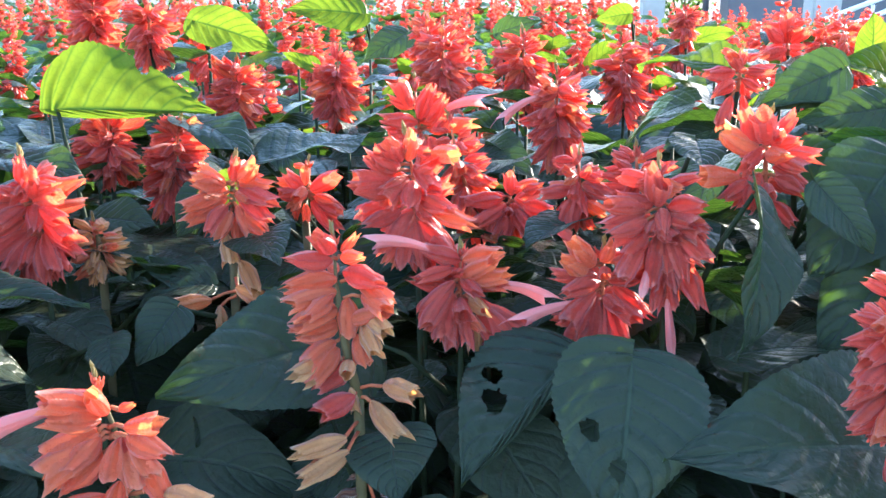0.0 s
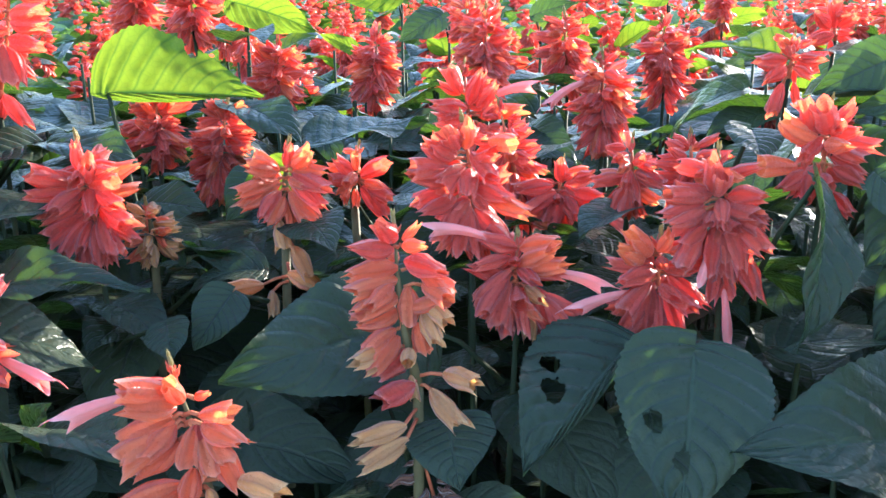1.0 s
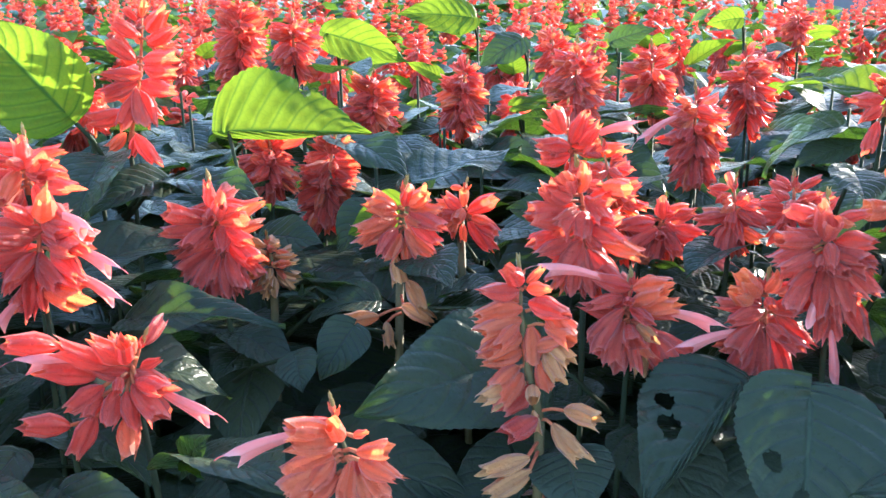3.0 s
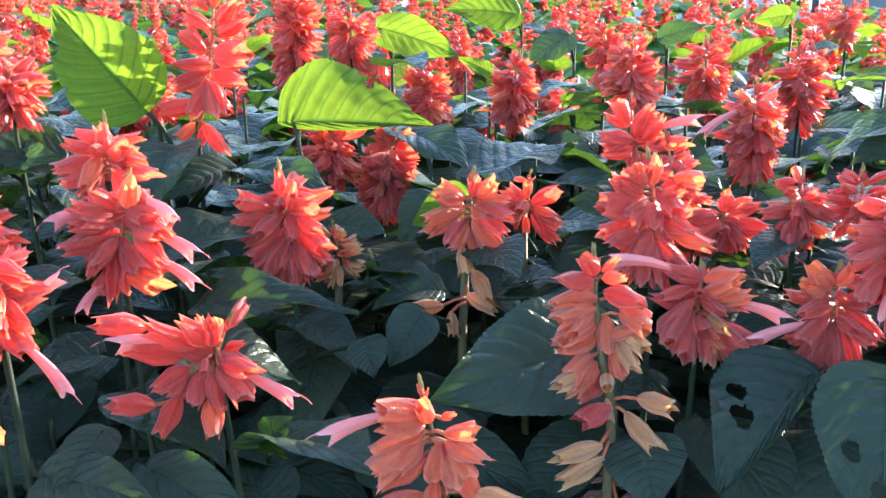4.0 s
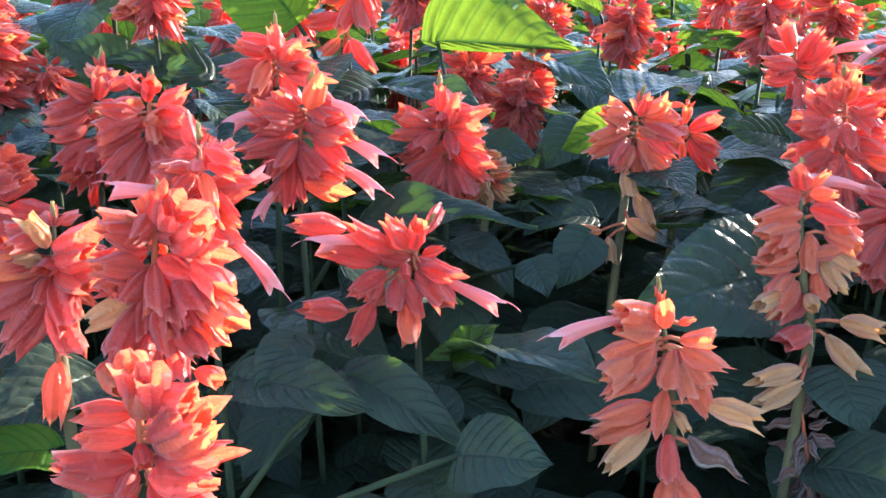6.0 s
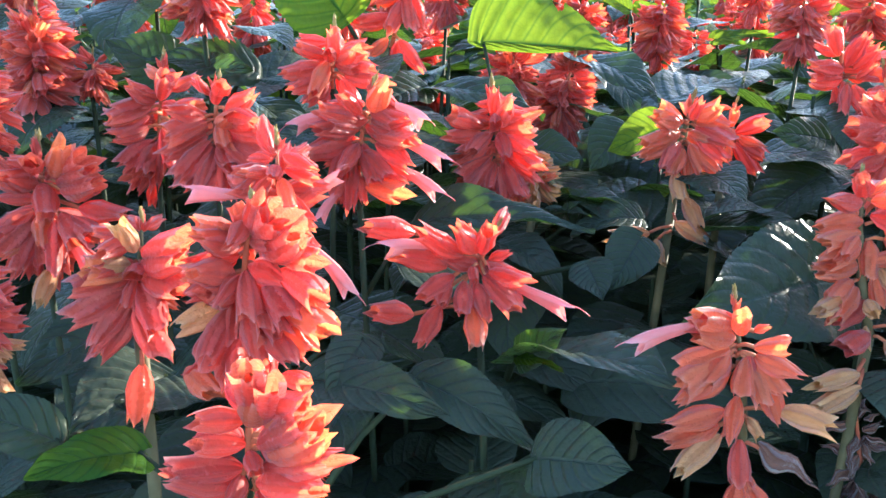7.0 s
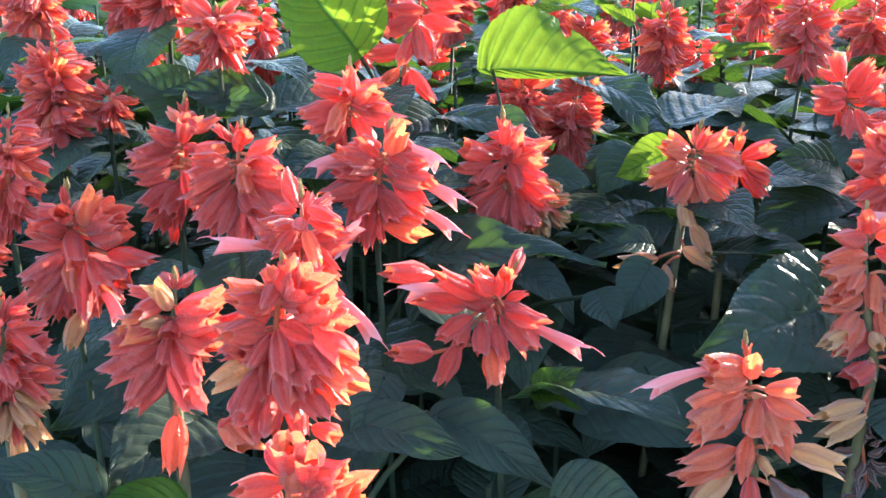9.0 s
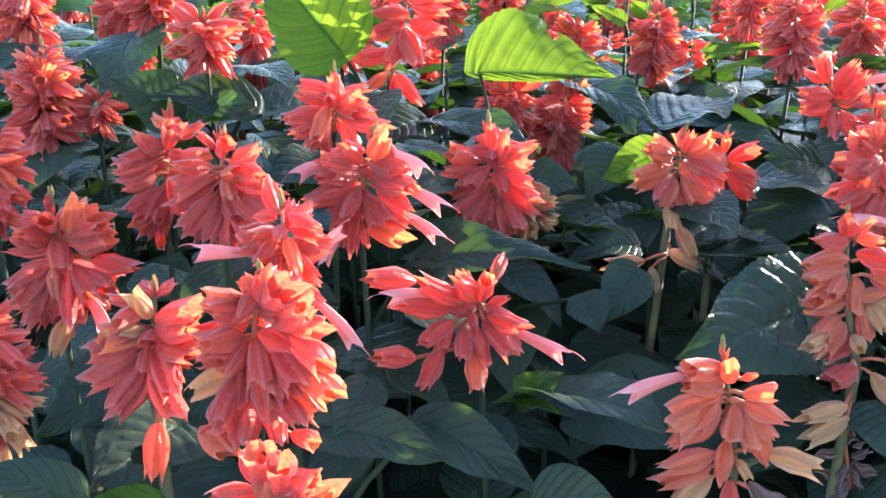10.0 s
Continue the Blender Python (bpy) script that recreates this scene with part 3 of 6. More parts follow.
s_frontb = spike((-0.278, 0.404, 0.507), (-0.2794, 0.404, 0.481), 0.0178, whorls=3, each=6, sparse=0.2, seed=36)
bell(s_frontb, (-0.277, 0.4, 0.495), (0.001, -0.004, 0.015), 0.0171, 'red', 36)
bell(s_frontb, (-0.282, 0.4, 0.492), (-0.018, -0.008, -0.006), 0.0227, 'red', 37)
bell(s_frontb, (-0.281, 0.4, 0.488), (-0.015, -0.008, -0.009), 0.0212, 'red', 38)
bell(s_frontb, (-0.273, 0.4, 0.491), (0.016, -0.004, 0.001), 0.0182, 'red', 39)
bell(s_frontb, (-0.272, 0.4, 0.488), (0.021, -0.008, -0.002), 0.0248, 'red', 40)
bell(s_frontb, (-0.275, 0.4, 0.494), (0.013, -0.008, 0.006), 0.0180, 'red', 41)
bell(s_frontb, (-0.28, 0.4, 0.485), (-0.009, -0.004, -0.012), 0.0171, 'red', 42)
bell(s_frontb, (-0.274, 0.4, 0.486), (0.009, -0.008, -0.011), 0.0179, 'red', 43)
s_mid = spike((-0.206, 0.452, 0.473), (-0.202, 0.452, 0.43), 0.0226, whorls=5, each=6, sparse=0.15, seed=45)
bell(s_mid, (-0.204, 0.448, 0.464), (-0.0022, -0.0054, 0.013), 0.0157, 'red', 45)
bell(s_mid, (-0.21, 0.448, 0.457), (-0.0173, -0.0119, 0.0086), 0.0249, 'red', 46)
bell(s_mid, (-0.21, 0.448, 0.453), (-0.0205, -0.0119, -0.0011), 0.0261, 'red', 47)
bell(s_mid, (-0.207, 0.448, 0.447), (-0.0227, -0.0054, -0.0108), 0.0283, 'red', 48)
bell(s_mid, (-0.206, 0.448, 0.441), (-0.0184, -0.0119, -0.0119), 0.0273, 'red', 49)
bell(s_mid, (-0.204, 0.448, 0.438), (-0.0108, -0.0119, -0.0162), 0.0251, 'red', 50)
bell(s_mid, (-0.203, 0.448, 0.436), (-0.0032, -0.0054, -0.0216), 0.0247, 'red', 51)
bell(s_mid, (-0.2, 0.448, 0.436), (0.0032, -0.0119, -0.0227), 0.0284, 'red', 52)
bell(s_mid, (-0.198, 0.448, 0.439), (0.0119, -0.0119, -0.0248), 0.0329, 'red', 53)
bell(s_mid, (-0.197, 0.448, 0.442), (0.0227, -0.0054, -0.0184), 0.0326, 'red', 54)
bell(s_mid, (-0.197, 0.448, 0.447), (0.0184, -0.0119, -0.0097), 0.0264, 'red', 55)
bell(s_mid, (-0.199, 0.448, 0.453), (0.0151, -0.0119, -0.0054), 0.0219, 'red', 56)
bell(s_mid, (-0.201, 0.448, 0.456), (0.0173, -0.0054, 0.0043), 0.0205, 'red', 57)
bell(s_mid, (-0.202, 0.448, 0.459), (0.0076, -0.0119, 0.0097), 0.0188, 'red', 58)
bell(s_mid, (-0.206, 0.448, 0.453), (-0.0119, -0.0119, -0.0065), 0.0198, 'red', 59)
s_midb = spike((-0.184, 0.478, 0.436), (-0.182, 0.478, 0.413), 0.0140, tone='coral', fade=0.9, whorls=4, each=10, seed=61)
s_back_a = spike((-0.163, 0.58, 0.475), (-0.172, 0.58, 0.4248), 0.0180, whorls=8, each=12, seed=62)
s_back_b = spike((-0.201, 0.56, 0.48), (-0.2017, 0.56, 0.452), 0.0187, whorls=5, each=12, seed=63)
s_orange = spike((-0.109, 0.271, 0.439), (-0.0987, 0.271, 0.3709), 0.0150, tone='coral', fade=0.02, whorls=4, each=4, sparse=0.8, top_lift=55.0, seed=64)
bell(s_orange, (-0.109, 0.269, 0.431), (-0.015, -0.007, 0.006), 0.0194, 'coral', 64)
bell(s_orange, (-0.108, 0.269, 0.427), (-0.017, -0.007, 0.003), 0.0205, 'coral', 65)
bell(s_orange, (-0.109, 0.269, 0.423), (-0.017, -0.001, -0.009), 0.0212, 'coral', 66)
bell(s_orange, (-0.109, 0.269, 0.419), (-0.018, -0.007, -0.008), 0.0230, 'coral', 67)
bell(s_orange, (-0.108, 0.269, 0.415), (-0.019, -0.001, -0.015), 0.0267, 'coral', 68)
bell(s_orange, (-0.109, 0.269, 0.421), (-0.008, -0.007, -0.01), 0.0161, 'coral', 69)
bell(s_orange, (-0.103, 0.269, 0.42), (-0.002, -0.007, -0.012), 0.0154, 'coral', 70)
bell(s_orange, (-0.102, 0.269, 0.421), (0.0, -0.001, -0.012), 0.0132, 'red', 71)
bell(s_orange, (-0.101, 0.269, 0.424), (0.012, -0.001, 0.002), 0.0134, 'coral', 72)
bell(s_orange, (-0.1, 0.269, 0.421), (0.014, -0.007, -0.006), 0.0184, 'coral', 73)
bell(s_orange, (-0.099, 0.269, 0.418), (0.008, -0.007, -0.008), 0.0146, 'coral', 74)
bell(s_orange, (-0.098, 0.269, 0.417), (0.009, -0.001, -0.023), 0.0272, 'coral', 75)
bell(s_orange, (-0.101, 0.269, 0.417), (0.005, -0.007, -0.012), 0.0162, 'coral', 76)
bell(s_orange, (-0.102, 0.269, 0.43), (0.005, -0.001, 0.003), 0.0065, 'coral', 77)
bell(s_orange, (-0.106, 0.269, 0.429), (-0.003, -0.007, 0.01), 0.0138, 'coral', 78)
bell(s_orange, (-0.104, 0.269, 0.405), (-0.003, -0.007, -0.014), 0.0175, 'coral', 79)
bell(s_orange, (-0.108, 0.269, 0.399), (-0.02, -0.007, -0.006), 0.0242, 'coral', 80)
bell(s_orange, (-0.109, 0.269, 0.393), (-0.019, -0.001, -0.009), 0.0232, 'coral', 81)
bell(s_orange, (-0.108, 0.269, 0.389), (-0.016, -0.007, -0.011), 0.0227, 'tan', 82)
bell(s_orange, (-0.101, 0.269, 0.388), (-0.001, -0.007, -0.014), 0.0173, 'red', 83)
bell(s_orange, (-0.095, 0.269, 0.386), (0.021, -0.007, -0.009), 0.0263, 'dead', 84)
bell(s_orange, (-0.1, 0.269, 0.397), (0.005, -0.007, -0.003), 0.0100, 'tan', 85)
bell(s_orange, (-0.099, 0.269, 0.371), (-0.004, -0.007, -0.015), 0.0187, 'coral', 86)
bell(s_orange, (-0.097, 0.269, 0.371), (0.009, -0.007, -0.01), 0.0167, 'coral', 87)
bell(s_orange, (-0.119, 0.269, 0.432), (-0.024, -0.007, -0.006), 0.0257, 'corolla', 88)
bell(s_orange, (-0.09, 0.268, 0.401), (0.018, -0.006, 0.001), 0.0209, 'tan', 89)
s_pair = spike((-0.104, 0.459, 0.471), (-0.1068, 0.459, 0.4439), 0.0183, tone='coral', fade=0.02, whorls=4, each=4, sparse=0.4, seed=91)
bell(s_pair, (-0.108, 0.455, 0.463), (-0.014, -0.004, 0.008), 0.0183, 'coral', 91)
bell(s_pair, (-0.109, 0.455, 0.462), (-0.015, -0.008, 0.003), 0.0190, 'coral', 92)
bell(s_pair, (-0.109, 0.455, 0.458), (-0.021, -0.008, -0.006), 0.0256, 'coral', 93)
bell(s_pair, (-0.11, 0.455, 0.455), (-0.022, -0.004, -0.014), 0.0290, 'coral', 94)
bell(s_pair, (-0.108, 0.455, 0.452), (-0.011, -0.008, -0.012), 0.0200, 'red', 95)
bell(s_pair, (-0.106, 0.455, 0.449), (-0.006, -0.008, -0.013), 0.0180, 'coral', 96)
bell(s_pair, (-0.103, 0.455, 0.452), (0.009, -0.004, -0.014), 0.0188, 'coral', 97)
bell(s_pair, (-0.101, 0.455, 0.458), (0.018, -0.008, -0.015), 0.0272, 'red', 98)
bell(s_pair, (-0.101, 0.455, 0.461), (0.019, -0.008, -0.008), 0.0243, 'red', 99)
bell(s_pair, (-0.101, 0.455, 0.463), (0.017, -0.004, -0.001), 0.0192, 'coral', 100)
bell(s_pair, (-0.102, 0.455, 0.466), (0.013, -0.008, 0.006), 0.0180, 'coral', 101)
bell(s_pair, (-0.104, 0.455, 0.465), (0.003, -0.008, 0.011), 0.0153, 'red', 102)
bell(s_pair, (-0.103, 0.455, 0.45), (0.018, -0.004, -0.011), 0.0236, 'coral', 103)
bell(s_pair, (-0.109, 0.455, 0.437), (0.002, -0.008, -0.015), 0.0188, 'tan', 104)
bell(s_pair, (-0.103, 0.455, 0.423), (0.011, -0.008, -0.013), 0.0207, 'tan', 105)
bell(s_pair, (-0.106, 0.455, 0.409), (0.017, -0.004, -0.007), 0.0207, 'tan', 106)
bell(s_pair, (-0.119, 0.455, 0.402), (-0.024, -0.008, 0.0), 0.0278, 'tan', 107)
bell(s_pair, (-0.115, 0.455, 0.399), (0.003, -0.008, -0.012), 0.0162, 'tan', 108)
s_small = spike((-0.074, 0.503, 0.462), (-0.0768, 0.503, 0.4445), 0.0140, tone='coral', fade=0.02, whorls=3, each=4, sparse=0.4, seed=110)
bell(s_small, (-0.076, 0.5, 0.45), (-0.011, -0.003, 0.009), 0.0160, 'red', 110)
bell(s_small, (-0.076, 0.5, 0.448), (-0.014, -0.006, 0.001), 0.0168, 'red', 111)
bell(s_small, (-0.078, 0.5, 0.445), (-0.004, -0.006, -0.006), 0.0103, 'coral', 112)
bell(s_small, (-0.075, 0.5, 0.453), (0.001, -0.003, 0.011), 0.0126, 'coral', 113)
bell(s_small, (-0.072, 0.5, 0.45), (0.015, -0.006, 0.01), 0.0209, 'red', 114)
bell(s_small, (-0.07, 0.5, 0.447), (0.012, -0.006, -0.005), 0.0157, 'coral', 115)
bell(s_small, (-0.072, 0.5, 0.444), (0.014, -0.003, -0.018), 0.0253, 'red', 116)
bell(s_small, (-0.069, 0.5, 0.444), (0.014, -0.006, -0.005), 0.0176, 'red', 117)
bell(s_small, (-0.077, 0.5, 0.446), (-0.008, -0.006, -0.004), 0.0118, 'coral', 118)
s_tall = spike((-0.017, 0.421, 0.491), (-0.0121, 0.421, 0.4409), 0.0190, whorls=6, each=6, sparse=0.15, seed=120)
bell(s_tall, (-0.022, 0.417, 0.476), (-0.014, -0.005, 0.009), 0.0191, 'red', 120)
bell(s_tall, (-0.022, 0.417, 0.473), (-0.021, -0.011, 0.002), 0.0262, 'red', 121)
bell(s_tall, (-0.022, 0.417, 0.468), (-0.019, -0.011, 0.003), 0.0244, 'red', 122)
bell(s_tall, (-0.021, 0.417, 0.462), (-0.019, -0.005, -0.004), 0.0221, 'red', 123)
bell(s_tall, (-0.02, 0.417, 0.459), (-0.016, -0.011, -0.007), 0.0227, 'red', 124)
bell(s_tall, (-0.019, 0.417, 0.482), (-0.006, -0.011, 0.011), 0.0183, 'red', 125)
bell(s_tall, (-0.016, 0.417, 0.482), (0.004, -0.005, 0.012), 0.0150, 'coral', 126)
bell(s_tall, (-0.005, 0.417, 0.485), (0.012, -0.011, 0.002), 0.0180, 'coral', 127)
bell(s_tall, (-0.012, 0.417, 0.474), (0.009, -0.011, 0.008), 0.0179, 'red', 128)
bell(s_tall, (-0.01, 0.417, 0.468), (0.015, -0.005, 0.002), 0.0175, 'red', 129)
bell(s_tall, (-0.011, 0.417, 0.465), (0.016, -0.011, -0.005), 0.0221, 'red', 130)
bell(s_tall, (-0.005, 0.417, 0.459), (0.025, -0.011, -0.008), 0.0313, 'coral', 131)
bell(s_tall, (-0.014, 0.417, 0.454), (-0.015, -0.005, -0.019), 0.0272, 'red', 132)
bell(s_tall, (-0.015, 0.417, 0.454), (-0.005, -0.011, -0.022), 0.0276, 'red', 133)
bell(s_tall, (-0.013, 0.417, 0.454), (0.002, -0.011, -0.023), 0.0281, 'red', 134)
bell(s_tall, (-0.011, 0.417, 0.454), (0.013, -0.005, -0.018), 0.0250, 'red', 135)
bell(s_tall, (-0.02, 0.417, 0.479), (-0.011, -0.011, 0.005), 0.0180, 'red', 136)
bell(s_tall, (-0.018, 0.417, 0.471), (-0.01, -0.011, -0.006), 0.0176, 'red', 137)
s_tall_top = spike((-0.0155, 0.5266, 0.5028), (-0.0113, 0.5266, 0.4699), 0.0164, whorls=3, each=5, sparse=0.4, seed=139)
bell(s_tall_top, (-0.0179, 0.5207, 0.4923), (-0.007, -0.0047, 0.0164), 0.0202, 'red', 139)
bell(s_tall_top, (-0.0132, 0.5207, 0.4864), (0.0059, -0.0082, 0.0222), 0.0268, 'red', 140)
bell(s_tall_top, (-0.0144, 0.5207, 0.4841), (-0.0222, -0.0082, 0.0023), 0.0262, 'red', 141)
bell(s_tall_top, (-0.0144, 0.5207, 0.4794), (-0.0175, -0.0047, -0.0047), 0.0206, 'red', 142)
bell(s_tall_top, (-0.0085, 0.5207, 0.4852), (0.0105, -0.0082, 0.0129), 0.0204, 'red', 143)
bell(s_tall_top, (-0.0027, 0.5207, 0.4817), (0.0199, -0.0082, 0.0023), 0.0238, 'coral', 144)
bell(s_tall_top, (-0.0062, 0.5207, 0.4794), (0.0082, -0.0047, 0.0094), 0.0146, 'red', 145)
bell(s_tall_top, (-0.0109, 0.5207, 0.4759), (-0.0023, -0.0082, -0.0152), 0.0192, 'red', 146)
bell(s_tall_top, (-0.0074, 0.5207, 0.4759), (0.007, -0.0082, -0.0152), 0.0205, 'red', 147)
bell(s_tall_top, (0.0079, 0.5207, 0.4864), (0.0164, -0.0047, 0.0117), 0.0207, 'corolla', 148)
s_tall_r = spike((0.0038, 0.5082, 0.4859), (0.0215, 0.5082, 0.4271), 0.0157, sparse=0.15, whorls=8, each=10, seed=150)
bell(s_tall_r, (0.015, 0.497, 0.4322), (0.0213, -0.0112, -0.0078), 0.0278, 'coral', 150)
s_fade = spike((-0.044, 0.364, 0.459), (-0.0346, 0.3514, 0.3961), 0.0177, tone='coral', fade=0.5, whorls=6, each=4, sparse=0.45, seed=152)
bell(s_fade, (-0.043, 0.36, 0.444), (-0.022, -0.006, 0), 0.0251, 'coral', 152)
bell(s_fade, (-0.043, 0.36, 0.439), (-0.021, -0.011, -0.002), 0.0262, 'coral', 153)
bell(s_fade, (-0.042, 0.36, 0.432), (-0.019, -0.011, -0.004), 0.0245, 'coral', 154)
bell(s_fade, (-0.042, 0.3586, 0.4262), (-0.017, -0.006, -0.007), 0.0213, 'coral', 155)
bell(s_fade, (-0.044, 0.3558, 0.4187), (-0.012, -0.011, -0.005), 0.0187, 'coral', 156)
bell(s_fade, (-0.041, 0.3533, 0.4121), (-0.024, -0.011, -0.002), 0.0291, 'tan', 157)
bell(s_fade, (-0.038, 0.353, 0.4112), (-0.012, -0.006, -0.012), 0.0198, 'red', 158)
bell(s_fade, (-0.036, 0.3481, 0.398), (-0.014, -0.011, -0.004), 0.0201, 'red', 159)
bell(s_fade, (-0.039, 0.3422, 0.3821), (-0.024, -0.011, -0.002), 0.0291, 'tan', 160)
bell(s_fade, (-0.038, 0.3404, 0.3774), (-0.02, -0.006, -0.013), 0.0271, 'tan', 161)
bell(s_fade, (-0.029, 0.3474, 0.3962), (0.011, -0.011, -0.014), 0.0230, 'tan', 162)
bell(s_fade, (-0.024, 0.3495, 0.4018), (0.015, -0.011, 0.003), 0.0207, 'tan', 163)
bell(s_fade, (-0.034, 0.36, 0.444), (0.012, -0.006, -0.009), 0.0178, 'coral', 164)
bell(s_fade, (-0.033, 0.36, 0.437), (0.013, -0.011, -0.003), 0.0190, 'coral', 165)
bell(s_fade, (-0.032, 0.3596, 0.4291), (0.012, -0.011, -0.003), 0.0182, 'tan', 166)
bell(s_fade, (-0.035, 0.3569, 0.4215), (0.002, -0.006, -0.012), 0.0149, 'coral', 167)
bell(s_fade, (-0.033, 0.3583, 0.4253), (0.007, -0.011, -0.01), 0.0181, 'tan', 168)
bell(s_fade, (-0.045, 0.36, 0.452), (-0.017, -0.011, 0.001), 0.0223, 'red', 169)
bell(s_fade, (-0.041, 0.36, 0.453), (0.009, -0.006, 0.003), 0.0123, 'coral', 170)
bell(s_fade, (-0.04, 0.36, 0.447), (0.016, -0.011, -0.001), 0.0214, 'red', 171)
bell(s_fade, (-0.044, 0.36, 0.456), (-0.006, -0.011, 0.009), 0.0170, 'red', 172)
bell(s_fade, (-0.039, 0.36, 0.436), (0.001, -0.006, -0.016), 0.0188, 'coral', 173)
s_low = spike((-0.034, 0.355, 0.364), (-0.0177, 0.355, 0.3007), 0.0140, tone='dead', buds=False, whorls=7, each=6, sparse=0.15, droop=-55.0, seed=175)
s_right = spike((0.008, 0.4, 0.442), (0.0087, 0.4, 0.411), 0.0198, whorls=4, each=6, sparse=0.15, seed=176)
bell(s_right, (0.005, 0.397, 0.431), (-0.016, -0.005, -0.015), 0.0247, 'red', 176)
bell(s_right, (0.004, 0.397, 0.428), (-0.017, -0.011, -0.018), 0.0298, 'red', 177)
bell(s_right, (0.005, 0.397, 0.425), (-0.008, -0.011, -0.023), 0.0294, 'red', 178)
bell(s_right, (0.006, 0.397, 0.423), (-0.005, -0.005, -0.031), 0.0350, 'red', 179)
bell(s_right, (0.008, 0.397, 0.423), (0.003, -0.011, -0.02), 0.0253, 'red', 180)
bell(s_right, (0.012, 0.397, 0.423), (0.007, -0.011, -0.004), 0.0150, 'tan', 181)
bell(s_right, (0.013, 0.397, 0.415), (0.003, -0.005, -0.016), 0.0187, 'tan', 182)
bell(s_right, (0.016, 0.397, 0.423), (0.01, -0.011, -0.023), 0.0301, 'red', 183)
bell(s_right, (0.017, 0.397, 0.42), (0.017, -0.011, -0.017), 0.0291, 'red', 184)
bell(s_right, (0.017, 0.397, 0.42), (0.02, -0.005, -0.011), 0.0257, 'red', 185)
bell(s_right, (0.012, 0.397, 0.432), (0.018, -0.011, 0.005), 0.0238, 'coral', 186)
bell(s_right, (0.008, 0.397, 0.433), (0.016, -0.011, 0.011), 0.0245, 'coral', 187)
bell(s_right, (0.009, 0.397, 0.441), (0.017, -0.005, 0.006), 0.0206, 'coral', 188)
bell(s_right, (0.024, 0.39, 0.431), (0.027, 0.01, -0.01), 0.0305, 'corolla', 189)
bell(s_right, (-0.003, 0.4, 0.448), (-0.031, 0.0, 0.002), 0.0311, 'corolla', 190)
s_behind = spike((0.037, 0.498, 0.454), (0.0349, 0.498, 0.4309), 0.0168, whorls=4, each=5, sparse=0.3, seed=192)
bell(s_behind, (0.037, 0.493, 0.449), (-0.002, -0.004, 0.013), 0.0151, 'red', 192)
bell(s_behind, (0.032, 0.493, 0.447), (-0.024, -0.008, -0.001), 0.0278, 'red', 193)
bell(s_behind, (0.034, 0.493, 0.443), (-0.02, -0.008, -0.01), 0.0261, 'red', 194)
bell(s_behind, (0.036, 0.493, 0.441), (-0.001, -0.004, -0.016), 0.0182, 'red', 195)
bell(s_behind, (0.043, 0.493, 0.444), (0.016, -0.008, -0.005), 0.0204, 'red', 196)
bell(s_behind, (0.044, 0.493, 0.451), (0.009, -0.008, 0.004), 0.0140, 'red', 197)
bell(s_behind, (0.029, 0.493, 0.441), (-0.006, -0.004, -0.016), 0.0193, 'red', 198)
bell(s_behind, (0.04, 0.493, 0.441), (0.006, -0.008, -0.013), 0.0180, 'red', 199)
bell(s_behind, (0.048, 0.493, 0.441), (0.028, -0.008, -0.017), 0.0337, 'corolla', 200)
s_fan = spike((0.073, 0.407, 0.441), (0.0745, 0.407, 0.405), 0.0206, whorls=4, each=6, sparse=0.15, seed=202)
bell(s_fan, (0.071, 0.403, 0.429), (-0.019, -0.006, -0.002), 0.0220, 'red', 202)
bell(s_fan, (0.069, 0.403, 0.424), (-0.018, -0.012, -0.014), 0.0283, 'red', 203)
bell(s_fan, (0.069, 0.403, 0.418), (-0.016, -0.012, -0.023), 0.0335, 'red', 204)
bell(s_fan, (0.07, 0.403, 0.421), (-0.003, -0.006, -0.022), 0.0253, 'red', 205)
bell(s_fan, (0.073, 0.403, 0.418), (-0.001, -0.012, -0.025), 0.0305, 'red', 206)
bell(s_fan, (0.075, 0.403, 0.418), (0.01, -0.012, -0.024), 0.0315, 'red', 207)
bell(s_fan, (0.077, 0.403, 0.427), (0.017, -0.006, -0.017), 0.0273, 'red', 208)
bell(s_fan, (0.065, 0.403, 0.435), (-0.013, -0.012, 0.007), 0.0209, 'coral', 209)
bell(s_fan, (0.068, 0.403, 0.437), (-0.013, -0.012, 0.012), 0.0235, 'coral', 210)
bell(s_fan, (0.071, 0.403, 0.439), (0.006, -0.006, 0.008), 0.0128, 'coral', 211)
bell(s_fan, (0.052, 0.39, 0.419), (-0.022, 0.0, -0.004), 0.0224, 'corolla', 212)
s_twin = spike((0.095, 0.403, 0.479), (0.0998, 0.403, 0.4349), 0.0195, whorls=5, each=6, sparse=0.15, seed=214)
bell(s_twin, (0.094, 0.398, 0.467), (-0.006, -0.006, 0.016), 0.0199, 'red', 214)
bell(s_twin, (0.093, 0.398, 0.466), (0.001, -0.011, 0.013), 0.0188, 'red', 215)
bell(s_twin, (0.089, 0.398, 0.465), (-0.032, -0.011, 0.005), 0.0376, 'red', 216)
bell(s_twin, (0.088, 0.398, 0.462), (-0.02, -0.006, -0.006), 0.0239, 'red', 217)
bell(s_twin, (0.089, 0.398, 0.459), (-0.019, -0.011, -0.006), 0.0250, 'red', 218)
bell(s_twin, (0.099, 0.398, 0.465), (0.014, -0.011, 0.005), 0.0203, 'red', 219)
bell(s_twin, (0.101, 0.398, 0.461), (0.016, -0.006, -0.004), 0.0193, 'red', 220)
bell(s_twin, (0.1, 0.398, 0.459), (0.012, -0.011, -0.005), 0.0187, 'red', 221)
